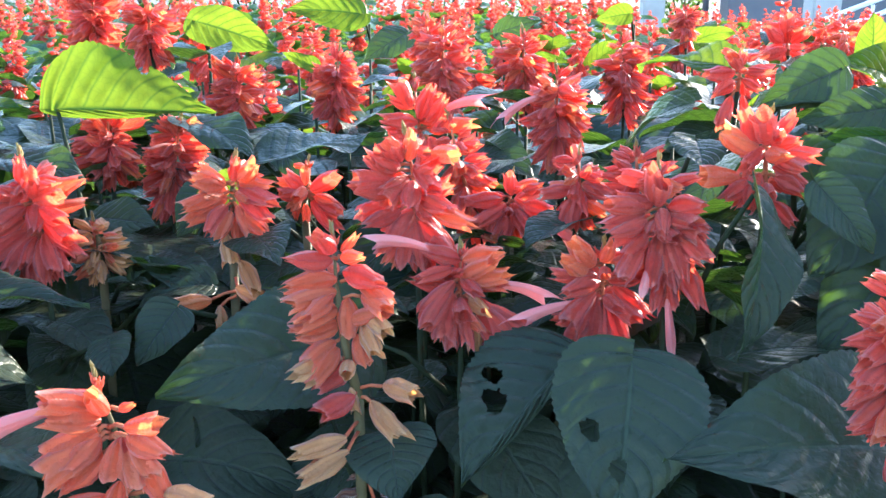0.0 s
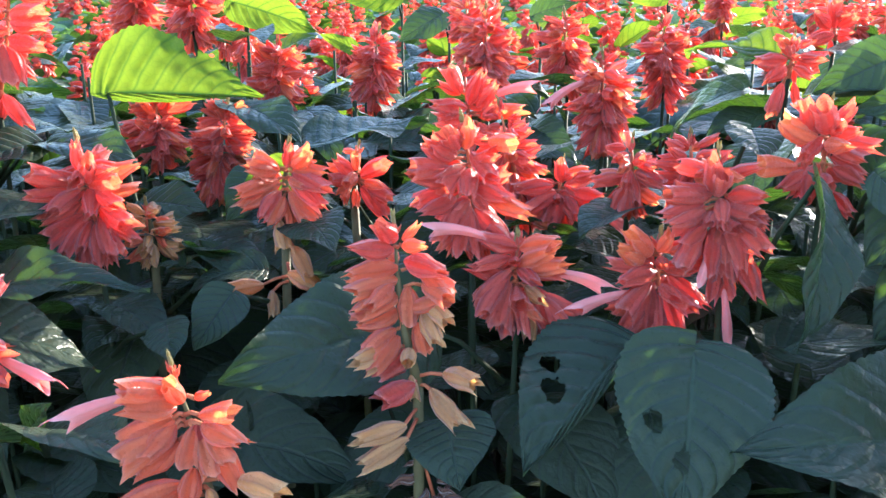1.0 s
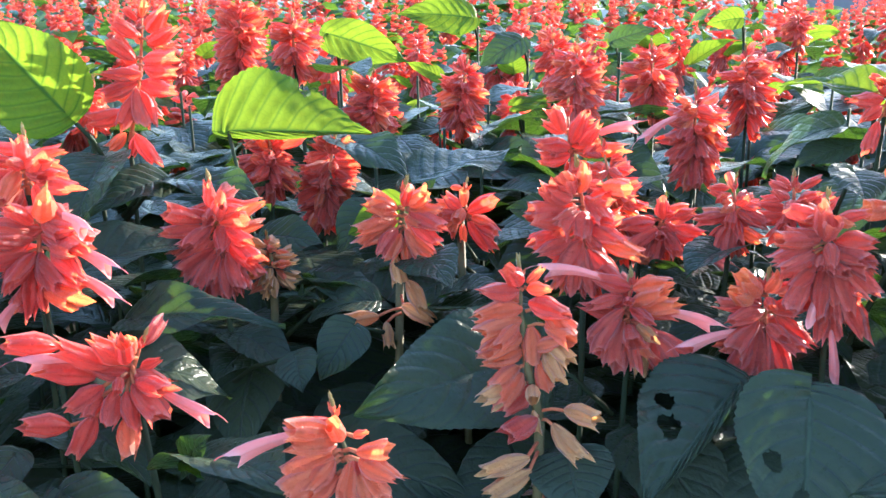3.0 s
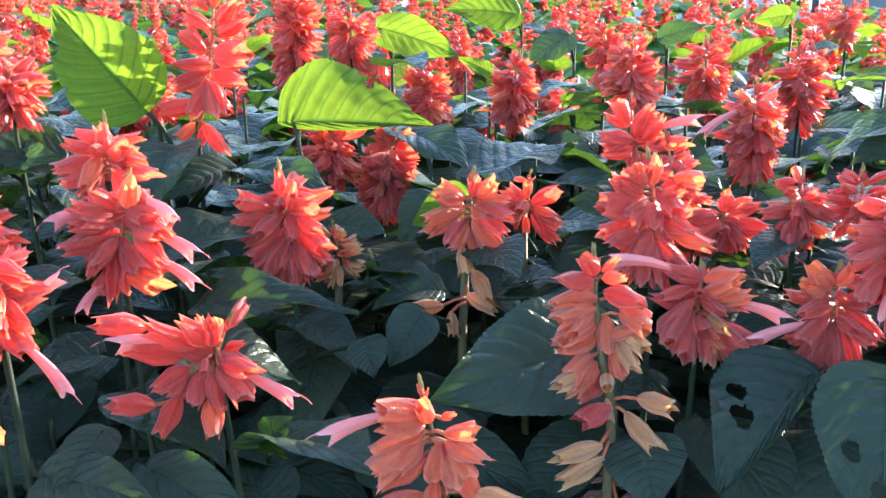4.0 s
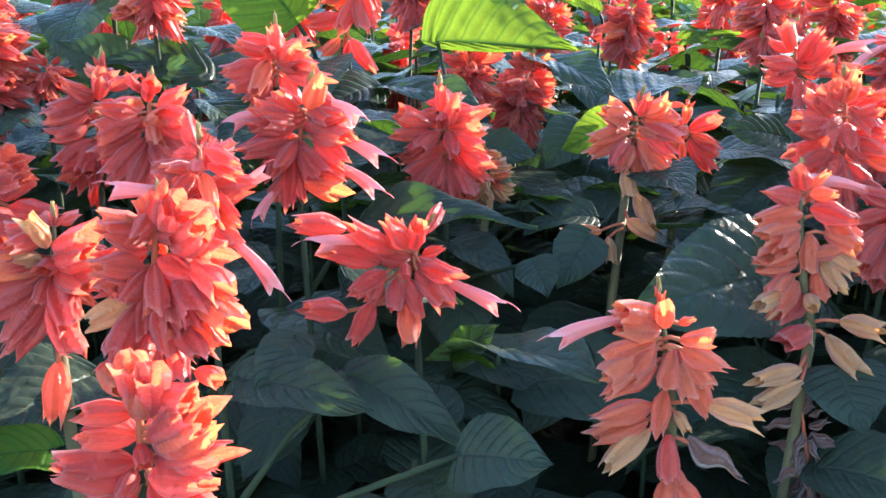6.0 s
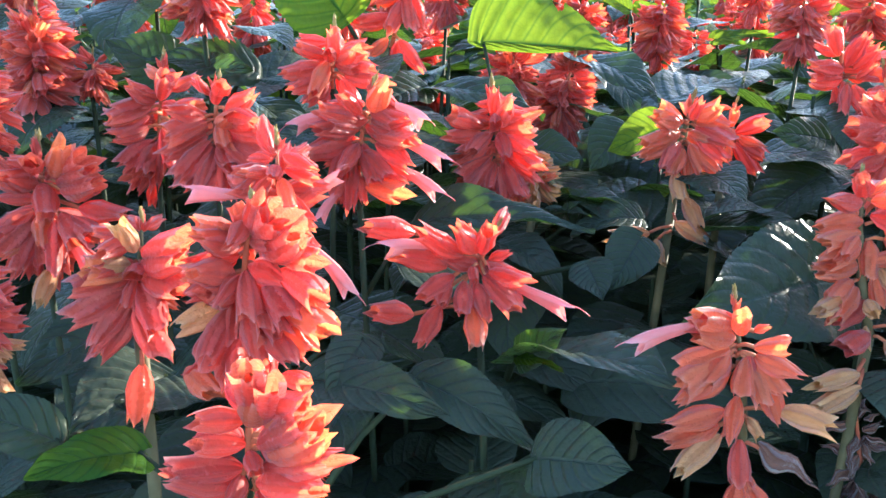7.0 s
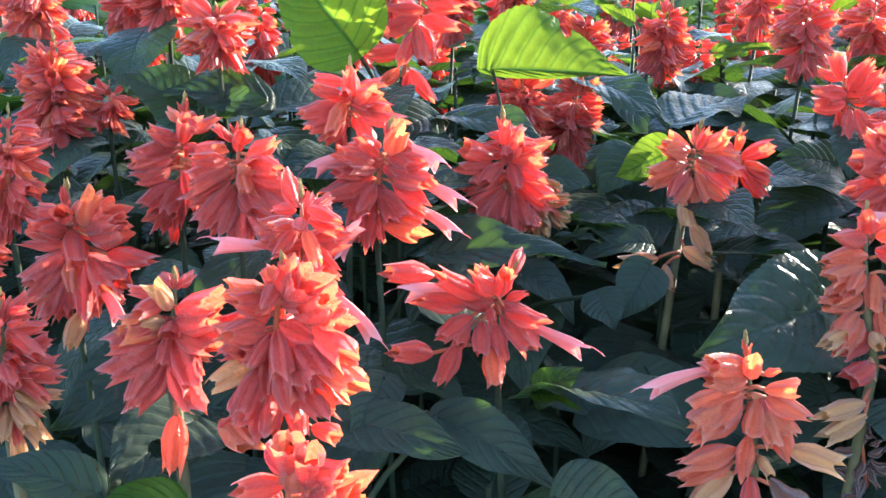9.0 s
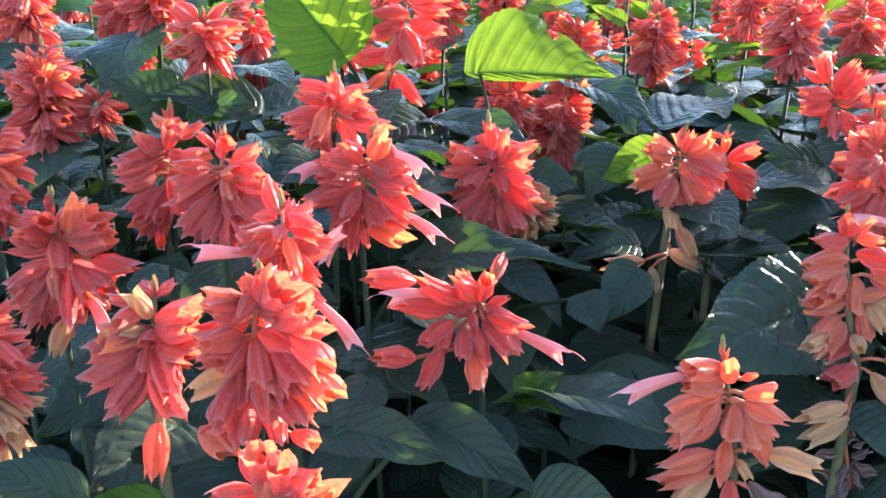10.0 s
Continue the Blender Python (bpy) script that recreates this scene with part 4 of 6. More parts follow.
bell(s_twin, (0.095, 0.398, 0.46), (-0.001, -0.011, -0.007), 0.0144, 'red', 222)
bell(s_twin, (0.09, 0.398, 0.452), (-0.011, -0.006, -0.009), 0.0170, 'red', 223)
bell(s_twin, (0.095, 0.398, 0.452), (-0.009, -0.011, -0.022), 0.0262, 'corolla', 224)
bell(s_twin, (0.1, 0.398, 0.452), (0.009, -0.011, -0.02), 0.0270, 'red', 225)
bell(s_twin, (0.097, 0.398, 0.45), (0.002, -0.006, -0.021), 0.0241, 'red', 226)
bell(s_twin, (0.103, 0.398, 0.455), (0.012, -0.011, -0.013), 0.0229, 'red', 227)
bell(s_twin, (0.095, 0.398, 0.447), (-0.006, -0.011, -0.016), 0.0224, 'red', 228)
bell(s_twin, (0.107, 0.398, 0.439), (0.008, -0.006, -0.022), 0.0266, 'red', 229)
bell(s_twin, (0.106, 0.398, 0.422), (-0.005, -0.011, -0.022), 0.0251, 'corolla', 230)
bell(s_twin, (0.088, 0.398, 0.447), (-0.012, -0.011, -0.012), 0.0222, 'red', 231)
s_twin_b = spike((0.069, 0.47, 0.472), (0.069, 0.47, 0.4489), 0.0163, whorls=4, each=10, seed=233)
s_twin_c = spike((0.096, 0.46, 0.477), (0.0974, 0.46, 0.451), 0.0159, whorls=4, each=10, seed=234)
s_crown = spike((0.152, 0.433, 0.495), (0.1528, 0.433, 0.462), 0.0193, whorls=4, each=6, sparse=0.45, seed=235)
bell(s_crown, (0.149, 0.429, 0.488), (-0.004, -0.009, 0.018), 0.0205, 'pod', 235, 1.5)
bell(s_crown, (0.146, 0.429, 0.488), (-0.013, -0.009, 0.015), 0.0218, 'red', 236, 1.0)
bell(s_crown, (0.146, 0.429, 0.485), (-0.024, -0.009, 0.008), 0.0269, 'coral', 237, 1.0)
bell(s_crown, (0.152, 0.429, 0.487), (0.011, -0.009, 0.005), 0.0151, 'red', 238, 1.0)
bell(s_crown, (0.138, 0.429, 0.472), (-0.031, -0.009, 0.003), 0.0324, 'coral', 239, 1.0)
bell(s_crown, (0.153, 0.429, 0.481), (0.014, -0.009, -0.005), 0.0174, 'red', 240, 1.0)
bell(s_crown, (0.155, 0.429, 0.472), (0.014, -0.009, -0.005), 0.0174, 'red', 241, 1.0)
bell(s_crown, (0.155, 0.429, 0.46), (0.009, -0.009, -0.011), 0.0168, 'red', 242, 1.0)
bell(s_crown, (0.143, 0.429, 0.48), (-0.004, -0.009, -0.005), 0.0110, 'pod', 243, 1.2)
bell(s_crown, (0.148, 0.429, 0.473), (-0.011, -0.009, -0.017), 0.0222, 'red', 244, 1.1)
bell(s_crown, (0.143, 0.429, 0.469), (-0.017, -0.009, -0.007), 0.0205, 'red', 245, 1.0)
s_edge = spike((0.15, 0.29, 0.466), (0.1567, 0.29, 0.4089), 0.0151, whorls=8, each=10, seed=250)
# further back
b1 = spike((0.0, 0.69, 0.525), (0.0024, 0.69, 0.478), 0.0204, whorls=7, each=11, seed=252)
b1b = spike((-0.014, 0.8, 0.527), (-0.0116, 0.8, 0.487), 0.0158, whorls=6, each=11, seed=253)
b2 = spike((0.074, 0.615, 0.501), (0.0772, 0.615, 0.454), 0.0207, whorls=7, each=11, seed=254)
bell(b2, (0.054, 0.6, 0.49), (-0.02, -0.01, -0.015), 0.0269, 'corolla', 254)
b3 = spike((0.062, 0.74, 0.519), (0.066, 0.74, 0.475), 0.0196, whorls=6, each=11, seed=256)
b4 = spike((0.149, 0.8, 0.511), (0.154, 0.8, 0.455), 0.0207, sparse=0.25, whorls=8, each=11, seed=257)
b5 = spike((0.173, 0.552, 0.518), (0.1723, 0.552, 0.4977), 0.0140, whorls=3, each=4, sparse=0.4, seed=258)
bell(b5, (0.169, 0.549, 0.509), (-0.018, -0.003, -0.004), 0.0205, 'red', 258)
bell(b5, (0.168, 0.549, 0.495), (-0.007, -0.007, -0.018), 0.0226, 'red', 259)
bell(b5, (0.172, 0.549, 0.511), (-0.008, -0.007, 0.009), 0.0153, 'red', 260)
bell(b5, (0.176, 0.549, 0.509), (0.015, -0.003, 0.0), 0.0168, 'red', 261)
bell(b5, (0.174, 0.549, 0.505), (0.009, -0.007, -0.006), 0.0142, 'red', 262)
bell(b5, (0.169, 0.549, 0.504), (-0.013, -0.007, -0.006), 0.0175, 'red', 263)
bell(b5, (0.17, 0.549, 0.512), (0.005, -0.003, 0.009), 0.0118, 'red', 264)
b6 = spike((0.243, 0.678, 0.53), (0.2458, 0.678, 0.509), 0.0140, whorls=3, each=5, sparse=0.3, seed=266)
bell(b6, (0.243, 0.675, 0.518), (-0.004, -0.003, 0.02), 0.0227, 'red', 266)
bell(b6, (0.246, 0.675, 0.518), (0.009, -0.007, 0.01), 0.0167, 'red', 267)
bell(b6, (0.24, 0.675, 0.518), (-0.016, -0.007, 0.012), 0.0233, 'red', 268)
bell(b6, (0.243, 0.675, 0.513), (-0.017, -0.003, -0.004), 0.0195, 'red', 269)
bell(b6, (0.246, 0.675, 0.512), (0.01, -0.007, -0.006), 0.0150, 'red', 270)
b7 = spike((0.276, 1.1, 0.53), (0.2798, 1.1, 0.4969), 0.0165, whorls=5, each=11, seed=272)
b8 = spike((0.334, 0.8, 0.527), (0.3389, 0.8, 0.5039), 0.0140, whorls=4, each=8, seed=273)
b9 = spike((-0.086, 0.79, 0.502), (-0.0909, 0.79, 0.4519), 0.0207, whorls=7, each=11, seed=274)
b10 = spike((-0.156, 0.72, 0.499), (-0.1584, 0.72, 0.458), 0.0207, whorls=6, each=11, seed=275)
b11 = spike((-0.214, 0.7, 0.543), (-0.214, 0.7, 0.512), 0.0192, whorls=5, each=11, seed=276)
b13 = spike((-0.254, 0.505, 0.563), (-0.2689, 0.505, 0.4878), 0.0167, whorls=8, each=5, sparse=0.6, seed=277)
bell(b13, (-0.259, 0.5, 0.535), (-0.012, -0.005, 0.013), 0.0202, 'red', 277)
bell(b13, (-0.25, 0.5, 0.545), (0.024, -0.01, 0.007), 0.0296, 'red', 278)
bell(b13, (-0.254, 0.5, 0.535), (0.029, -0.01, 0.001), 0.0338, 'red', 279)
bell(b13, (-0.256, 0.5, 0.527), (-0.028, -0.005, -0.002), 0.0314, 'red', 280)
bell(b13, (-0.259, 0.5, 0.523), (-0.022, -0.01, -0.009), 0.0284, 'red', 281)
bell(b13, (-0.256, 0.5, 0.523), (0.025, -0.01, -0.009), 0.0312, 'red', 282)
bell(b13, (-0.258, 0.5, 0.518), (0.015, -0.005, -0.027), 0.0344, 'red', 283)
bell(b13, (-0.26, 0.5, 0.516), (-0.009, -0.01, -0.019), 0.0256, 'red', 284)
bell(b13, (-0.267, 0.5, 0.506), (-0.024, -0.01, -0.009), 0.0303, 'red', 285)
bell(b13, (-0.263, 0.5, 0.493), (0.012, -0.005, -0.017), 0.0235, 'red', 286)
bell(b13, (-0.254, 0.5, 0.531), (0.024, -0.01, -0.003), 0.0288, 'red', 287)
bell(b13, (-0.26, 0.5, 0.519), (0.005, -0.01, -0.024), 0.0291, 'red', 288)
bell(b13, (-0.256, 0.5, 0.548), (-0.013, -0.005, 0.009), 0.0182, 'red', 289)
bell(b13, (-0.25, 0.5, 0.551), (0.015, -0.01, 0.012), 0.0238, 'red', 290)
b14 = spike((-0.26, 0.72, 0.557), (-0.2626, 0.72, 0.489), 0.0207, whorls=9, each=11, seed=292)
b17 = spike((-0.43, 0.56, 0.543), (-0.4315, 0.56, 0.514), 0.0202, whorls=5, each=12, seed=293)
b18 = spike((-0.299, 0.53, 0.516), (-0.3032, 0.53, 0.495), 0.0140, whorls=4, each=10, seed=294)
# the near group
n1 = spike((-0.349, 0.372, 0.492), (-0.3548, 0.372, 0.4389), 0.0193, whorls=5, each=7, sparse=0.15, seed=296)
bell(n1, (-0.349, 0.367, 0.479), (0.0056, -0.0047, 0.013), 0.0164, 'red', 296)
bell(n1, (-0.352, 0.367, 0.478), (-0.0093, -0.0093, 0.0084), 0.0171, 'red', 297)
bell(n1, (-0.354, 0.367, 0.475), (-0.0177, -0.0093, -0.0037), 0.0223, 'red', 298)
bell(n1, (-0.355, 0.367, 0.472), (-0.0186, -0.0047, -0.0084), 0.0230, 'red', 299)
bell(n1, (-0.356, 0.367, 0.466), (-0.0121, -0.0093, -0.0065), 0.0182, 'red', 300)
bell(n1, (-0.354, 0.367, 0.46), (-0.0121, -0.0093, -0.0121), 0.0214, 'red', 301)
bell(n1, (-0.353, 0.367, 0.454), (-0.0093, -0.0047, -0.0186), 0.0234, 'red', 302)
bell(n1, (-0.345, 0.367, 0.474), (0.0214, -0.0093, 0.0056), 0.0264, 'red', 303)
bell(n1, (-0.345, 0.367, 0.469), (0.0177, -0.0093, 0.0019), 0.0220, 'red', 304)
bell(n1, (-0.351, 0.367, 0.46), (-0.0028, -0.0047, -0.026), 0.0293, 'red', 305)
n2 = spike((-0.312, 0.34, 0.49), (-0.3142, 0.34, 0.458), 0.0188, whorls=5, each=6, sparse=0.15, seed=307)
bell(n2, (-0.312, 0.335, 0.485), (0.004, -0.005, 0.008), 0.0113, 'red', 307)
bell(n2, (-0.317, 0.335, 0.479), (-0.012, -0.011, 0.004), 0.0184, 'red', 308)
bell(n2, (-0.316, 0.335, 0.477), (-0.015, -0.011, -0.004), 0.0209, 'red', 309)
bell(n2, (-0.316, 0.335, 0.472), (-0.018, -0.005, -0.01), 0.0233, 'red', 310)
bell(n2, (-0.315, 0.335, 0.469), (-0.013, -0.011, -0.014), 0.0242, 'red', 311)
bell(n2, (-0.314, 0.335, 0.467), (-0.012, -0.011, -0.021), 0.0292, 'red', 312)
bell(n2, (-0.312, 0.335, 0.464), (0.002, -0.005, -0.019), 0.0217, 'red', 313)
bell(n2, (-0.308, 0.335, 0.464), (0.012, -0.011, -0.014), 0.0236, 'red', 314)
bell(n2, (-0.308, 0.335, 0.469), (0.021, -0.011, -0.011), 0.0287, 'red', 315)
bell(n2, (-0.306, 0.335, 0.472), (0.022, -0.005, -0.007), 0.0260, 'red', 316)
bell(n2, (-0.306, 0.335, 0.475), (0.024, -0.011, -0.002), 0.0291, 'red', 317)
bell(n2, (-0.307, 0.335, 0.479), (0.018, -0.011, 0.004), 0.0236, 'red', 318)
bell(n2, (-0.307, 0.335, 0.482), (0.014, -0.005, 0.008), 0.0186, 'red', 319)
bell(n2, (-0.31, 0.335, 0.477), (0.004, -0.011, -0.008), 0.0156, 'coral', 320)
bell(n2, (-0.313, 0.335, 0.465), (-0.004, -0.011, -0.016), 0.0218, 'red', 321)
n3 = spike((-0.379, 0.314, 0.465), (-0.3814, 0.314, 0.424), 0.0224, whorls=5, each=6, sparse=0.15, seed=323)
bell(n3, (-0.378, 0.309, 0.46), (-0.009, -0.006, 0.006), 0.0136, 'red', 323)
bell(n3, (-0.38, 0.309, 0.454), (-0.009, -0.012, 0.002), 0.0166, 'red', 324)
bell(n3, (-0.37, 0.309, 0.458), (0.012, -0.012, 0.018), 0.0272, 'coral', 325)
bell(n3, (-0.37, 0.309, 0.457), (0.017, -0.006, 0.011), 0.0232, 'red', 326)
bell(n3, (-0.369, 0.309, 0.455), (0.026, -0.012, 0.01), 0.0334, 'red', 327)
bell(n3, (-0.368, 0.309, 0.452), (0.035, -0.012, 0.005), 0.0411, 'red', 328)
bell(n3, (-0.381, 0.309, 0.443), (-0.015, -0.006, -0.01), 0.0209, 'red', 329)
bell(n3, (-0.381, 0.309, 0.439), (-0.009, -0.012, -0.015), 0.0233, 'red', 330)
bell(n3, (-0.38, 0.309, 0.436), (-0.006, -0.012, -0.017), 0.0238, 'red', 331)
bell(n3, (-0.377, 0.309, 0.436), (-0.002, -0.006, -0.016), 0.0189, 'red', 332)
bell(n3, (-0.372, 0.309, 0.439), (0.004, -0.012, -0.019), 0.0251, 'red', 333)
bell(n3, (-0.369, 0.309, 0.442), (0.012, -0.012, -0.008), 0.0206, 'red', 334)
bell(n3, (-0.361, 0.309, 0.445), (0.026, -0.006, -0.001), 0.0294, 'red', 335)
bell(n3, (-0.367, 0.309, 0.44), (0.02, -0.012, -0.003), 0.0259, 'red', 336)
bell(n3, (-0.375, 0.309, 0.418), (-0.004, -0.012, -0.011), 0.0184, 'tan', 337)
bell(n3, (-0.361, 0.309, 0.437), (0.005, -0.006, -0.02), 0.0215, 'corolla', 338)
n4 = spike((-0.302, 0.238, 0.464), (-0.3056, 0.238, 0.4359), 0.0159, tone='red', fade=0.3, pods=0.4, whorls=4, each=6, sparse=0.2, seed=340)
bell(n4, (-0.303, 0.234, 0.457), (-0.001, -0.005, 0.012), 0.0143, 'tan', 340)
bell(n4, (-0.305, 0.234, 0.452), (-0.006, -0.01, 0.005), 0.0140, 'tan', 341)
bell(n4, (-0.305, 0.234, 0.45), (-0.012, -0.01, 0.004), 0.0177, 'coral', 342)
bell(n4, (-0.306, 0.234, 0.448), (-0.018, -0.005, -0.002), 0.0207, 'red', 343)
bell(n4, (-0.306, 0.234, 0.444), (-0.017, -0.01, -0.01), 0.0243, 'red', 344)
bell(n4, (-0.305, 0.234, 0.442), (-0.013, -0.01, -0.015), 0.0244, 'red', 345)
bell(n4, (-0.305, 0.234, 0.438), (-0.015, -0.005, -0.023), 0.0307, 'red', 346)
bell(n4, (-0.301, 0.234, 0.452), (0.021, -0.01, 0.007), 0.0267, 'red', 347)
bell(n4, (-0.3, 0.234, 0.456), (0.02, -0.01, 0.011), 0.0274, 'red', 348)
bell(n4, (-0.301, 0.234, 0.449), (0.016, -0.005, -0.004), 0.0190, 'red', 349)
bell(n4, (-0.302, 0.234, 0.446), (0.01, -0.01, -0.013), 0.0211, 'red', 350)
bell(n4, (-0.304, 0.234, 0.438), (0.011, -0.01, -0.014), 0.0225, 'red', 351)
bell(n4, (-0.304, 0.234, 0.417), (-0.001, -0.005, -0.019), 0.0216, 'coral', 352)
n5 = spike((-0.262, 0.228, 0.476), (-0.2657, 0.228, 0.4439), 0.0174, whorls=4, each=6, sparse=0.15, seed=354)
bell(n5, (-0.264, 0.226, 0.47), (0.0, -0.006, 0.01), 0.0117, 'red', 354)
bell(n5, (-0.261, 0.226, 0.47), (0.006, -0.014, 0.015), 0.0214, 'red', 355)
bell(n5, (-0.265, 0.226, 0.467), (-0.015, -0.006, 0.004), 0.0166, 'coral', 356)
bell(n5, (-0.266, 0.226, 0.464), (-0.01, -0.014, 0.007), 0.0186, 'red', 357)
bell(n5, (-0.267, 0.226, 0.467), (-0.004, -0.006, 0.007), 0.0100, 'coral', 358)
bell(n5, (-0.26, 0.226, 0.468), (0.011, -0.014, 0.013), 0.0220, 'red', 359)
bell(n5, (-0.259, 0.226, 0.466), (0.014, -0.006, 0.009), 0.0177, 'coral', 360)
bell(n5, (-0.258, 0.226, 0.463), (0.02, -0.014, 0.009), 0.0260, 'red', 361)
bell(n5, (-0.263, 0.226, 0.458), (0.015, -0.006, -0.003), 0.0164, 'red', 362)
bell(n5, (-0.268, 0.226, 0.455), (-0.011, -0.014, 0.007), 0.0191, 'red', 363)
bell(n5, (-0.269, 0.226, 0.452), (-0.015, -0.006, -0.002), 0.0163, 'red', 364)
bell(n5, (-0.268, 0.226, 0.448), (-0.007, -0.014, 0.003), 0.0159, 'red', 365)
bell(n5, (-0.27, 0.226, 0.445), (-0.017, -0.006, -0.007), 0.0193, 'tan', 366)
bell(n5, (-0.269, 0.226, 0.444), (-0.007, -0.014, -0.016), 0.0224, 'red', 367)
bell(n5, (-0.268, 0.226, 0.446), (-0.001, -0.006, -0.013), 0.0144, 'red', 368)
bell(n5, (-0.263, 0.226, 0.444), (0.005, -0.014, -0.014), 0.0204, 'red', 369)
bell(n5, (-0.266, 0.226, 0.441), (-0.01, -0.006, -0.021), 0.0240, 'red', 370)
bell(n5, (-0.259, 0.226, 0.44), (0.014, -0.014, -0.011), 0.0226, 'red', 371)
bell(n5, (-0.254, 0.226, 0.463), (0.015, -0.006, -0.001), 0.0162, 'red', 372)
bell(n5, (-0.253, 0.226, 0.457), (0.019, -0.014, -0.003), 0.0238, 'red', 373)
bell(n5, (-0.253, 0.226, 0.452), (0.016, -0.006, -0.008), 0.0189, 'coral', 374)
bell(n5, (-0.253, 0.226, 0.447), (0.02, -0.014, -0.003), 0.0246, 'coral', 375)
bell(n5, (-0.255, 0.226, 0.443), (0.013, -0.006, -0.013), 0.0193, 'coral', 376)
bell(n5, (-0.258, 0.226, 0.453), (0.013, -0.014, -0.008), 0.0207, 'red', 377)
bell(n5, (-0.266, 0.226, 0.461), (-0.01, -0.006, 0.001), 0.0117, 'red', 378)
bell(n5, (-0.26, 0.226, 0.447), (0.009, -0.014, -0.007), 0.0181, 'red', 379)
bell(n5, (-0.275, 0.226, 0.426), (-0.009, -0.006, -0.005), 0.0119, 'red', 380)
bell(n5, (-0.285, 0.226, 0.421), (0.014, -0.014, -0.003), 0.0200, 'coral', 381)
bell(n5, (-0.254, 0.226, 0.421), (0.012, -0.006, 0.002), 0.0136, 'red', 382)
bell(n5, (-0.267, 0.226, 0.431), (0.002, -0.014, -0.008), 0.0162, 'red', 383)
bell(n5, (-0.26, 0.226, 0.432), (0.004, -0.006, -0.013), 0.0149, 'red', 384)
n6 = spike((-0.244, 0.168, 0.448), (-0.2454, 0.168, 0.4242), 0.0167, whorls=3, each=5, sparse=0.6, top_lift=55.0, seed=378)
bell(n6, (-0.244, 0.167, 0.441), (0.003, -0.008, 0.021), 0.0227, 'red', 378)
bell(n6, (-0.242, 0.167, 0.44), (0.007, -0.008, 0.019), 0.0218, 'red', 379)
bell(n6, (-0.239, 0.167, 0.435), (0.009, -0.008, 0.013), 0.0177, 'coral', 380)
bell(n6, (-0.246, 0.167, 0.44), (-0.012, -0.008, 0.004), 0.0150, 'pod', 381)
bell(n6, (-0.246, 0.167, 0.433), (-0.012, -0.008, 0.004), 0.0150, 'red', 382)
bell(n6, (-0.247, 0.167, 0.426), (-0.019, -0.008, 0.003), 0.0208, 'pod', 383)
bell(n6, (-0.248, 0.167, 0.421), (-0.019, -0.008, 0.003), 0.0208, 'red', 384)
bell(n6, (-0.242, 0.167, 0.433), (0.02, -0.008, 0.017), 0.0274, 'red', 385)
bell(n6, (-0.24, 0.167, 0.431), (0.022, -0.008, 0.011), 0.0259, 'coral', 386)
bell(n6, (-0.241, 0.167, 0.427), (0.025, -0.008, 0.008), 0.0274, 'red', 387)
bell(n6, (-0.243, 0.167, 0.422), (0.02, -0.008, 0.005), 0.0221, 'red', 388)
bell(n6, (-0.245, 0.167, 0.431), (0.005, -0.008, -0.003), 0.0099, 'red', 389)
bell(n6, (-0.247, 0.167, 0.424), (0.0, -0.008, -0.006), 0.0100, 'red', 390)
bell(n6, (-0.243, 0.167, 0.42), (0.006, -0.008, -0.006), 0.0117, 'red', 391)
bell(n6, (-0.244, 0.167, 0.44), (0.006, -0.008, 0.012), 0.0156, 'coral', 392)
bell(n6, (-0.247, 0.167, 0.416), (-0.014, -0.008, -0.002), 0.0162, 'red', 393)
bell(n6, (-0.241, 0.167, 0.416), (0.017, -0.008, 0.002), 0.0189, 'red', 394)
n7 = spike((-0.271, 0.285, 0.48), (-0.271, 0.285, 0.453), 0.0167, sparse=0.25, each=11, whorls=4, seed=384)
bell(n7, (-0.265, 0.287, 0.455), (0.012, 0.01, 0.014), 0.0208, 'corolla', 384)
bell(n7, (-0.29, 0.285, 0.464), (-0.014, -0.005, 0.001), 0.0149, 'corolla', 385)
bell(n7, (-0.255, 0.28, 0.447), (0.013, -0.005, -0.017), 0.0220, 'corolla', 386)
n8 = spike((-0.367, 0.24, 0.45), (-0.371, 0.24, 0.406), 0.0159, fade=0.35, pods=0.6, each=11, whorls=7, seed=388)
n9 = spike((-0.41, 0.33, 0.494), (-0.4163, 0.33, 0.4539), 0.0145, each=11, whorls=6, seed=389)
n10 = spike((-0.471, 0.484, 0.502), (-0.4777, 0.484, 0.4449), 0.0207, whorls=9, each=12, seed=390)
n11 = spike((-0.374, 0.49, 0.521), (-0.3747, 0.49, 0.5063), 0.0207, whorls=5, each=12, seed=391)
n12 = spike((-0.533, 0.58, 0.535), (-0.5375, 0.58, 0.5019), 0.0207, whorls=6, each=12, seed=392)
n13 = spike((-0.472, 0.6, 0.525), (-0.4741, 0.6, 0.498), 0.0207, whorls=5, each=11, seed=393)
n14 = spike((-0.448, 0.5, 0.473), (-0.4501, 0.5, 0.4562), 0.0140, whorls=4, each=10, seed=394)
n15 = spike((-0.44, 0.33, 0.462), (-0.4448, 0.33, 0.4199), 0.0192, whorls=7, each=12, seed=395)
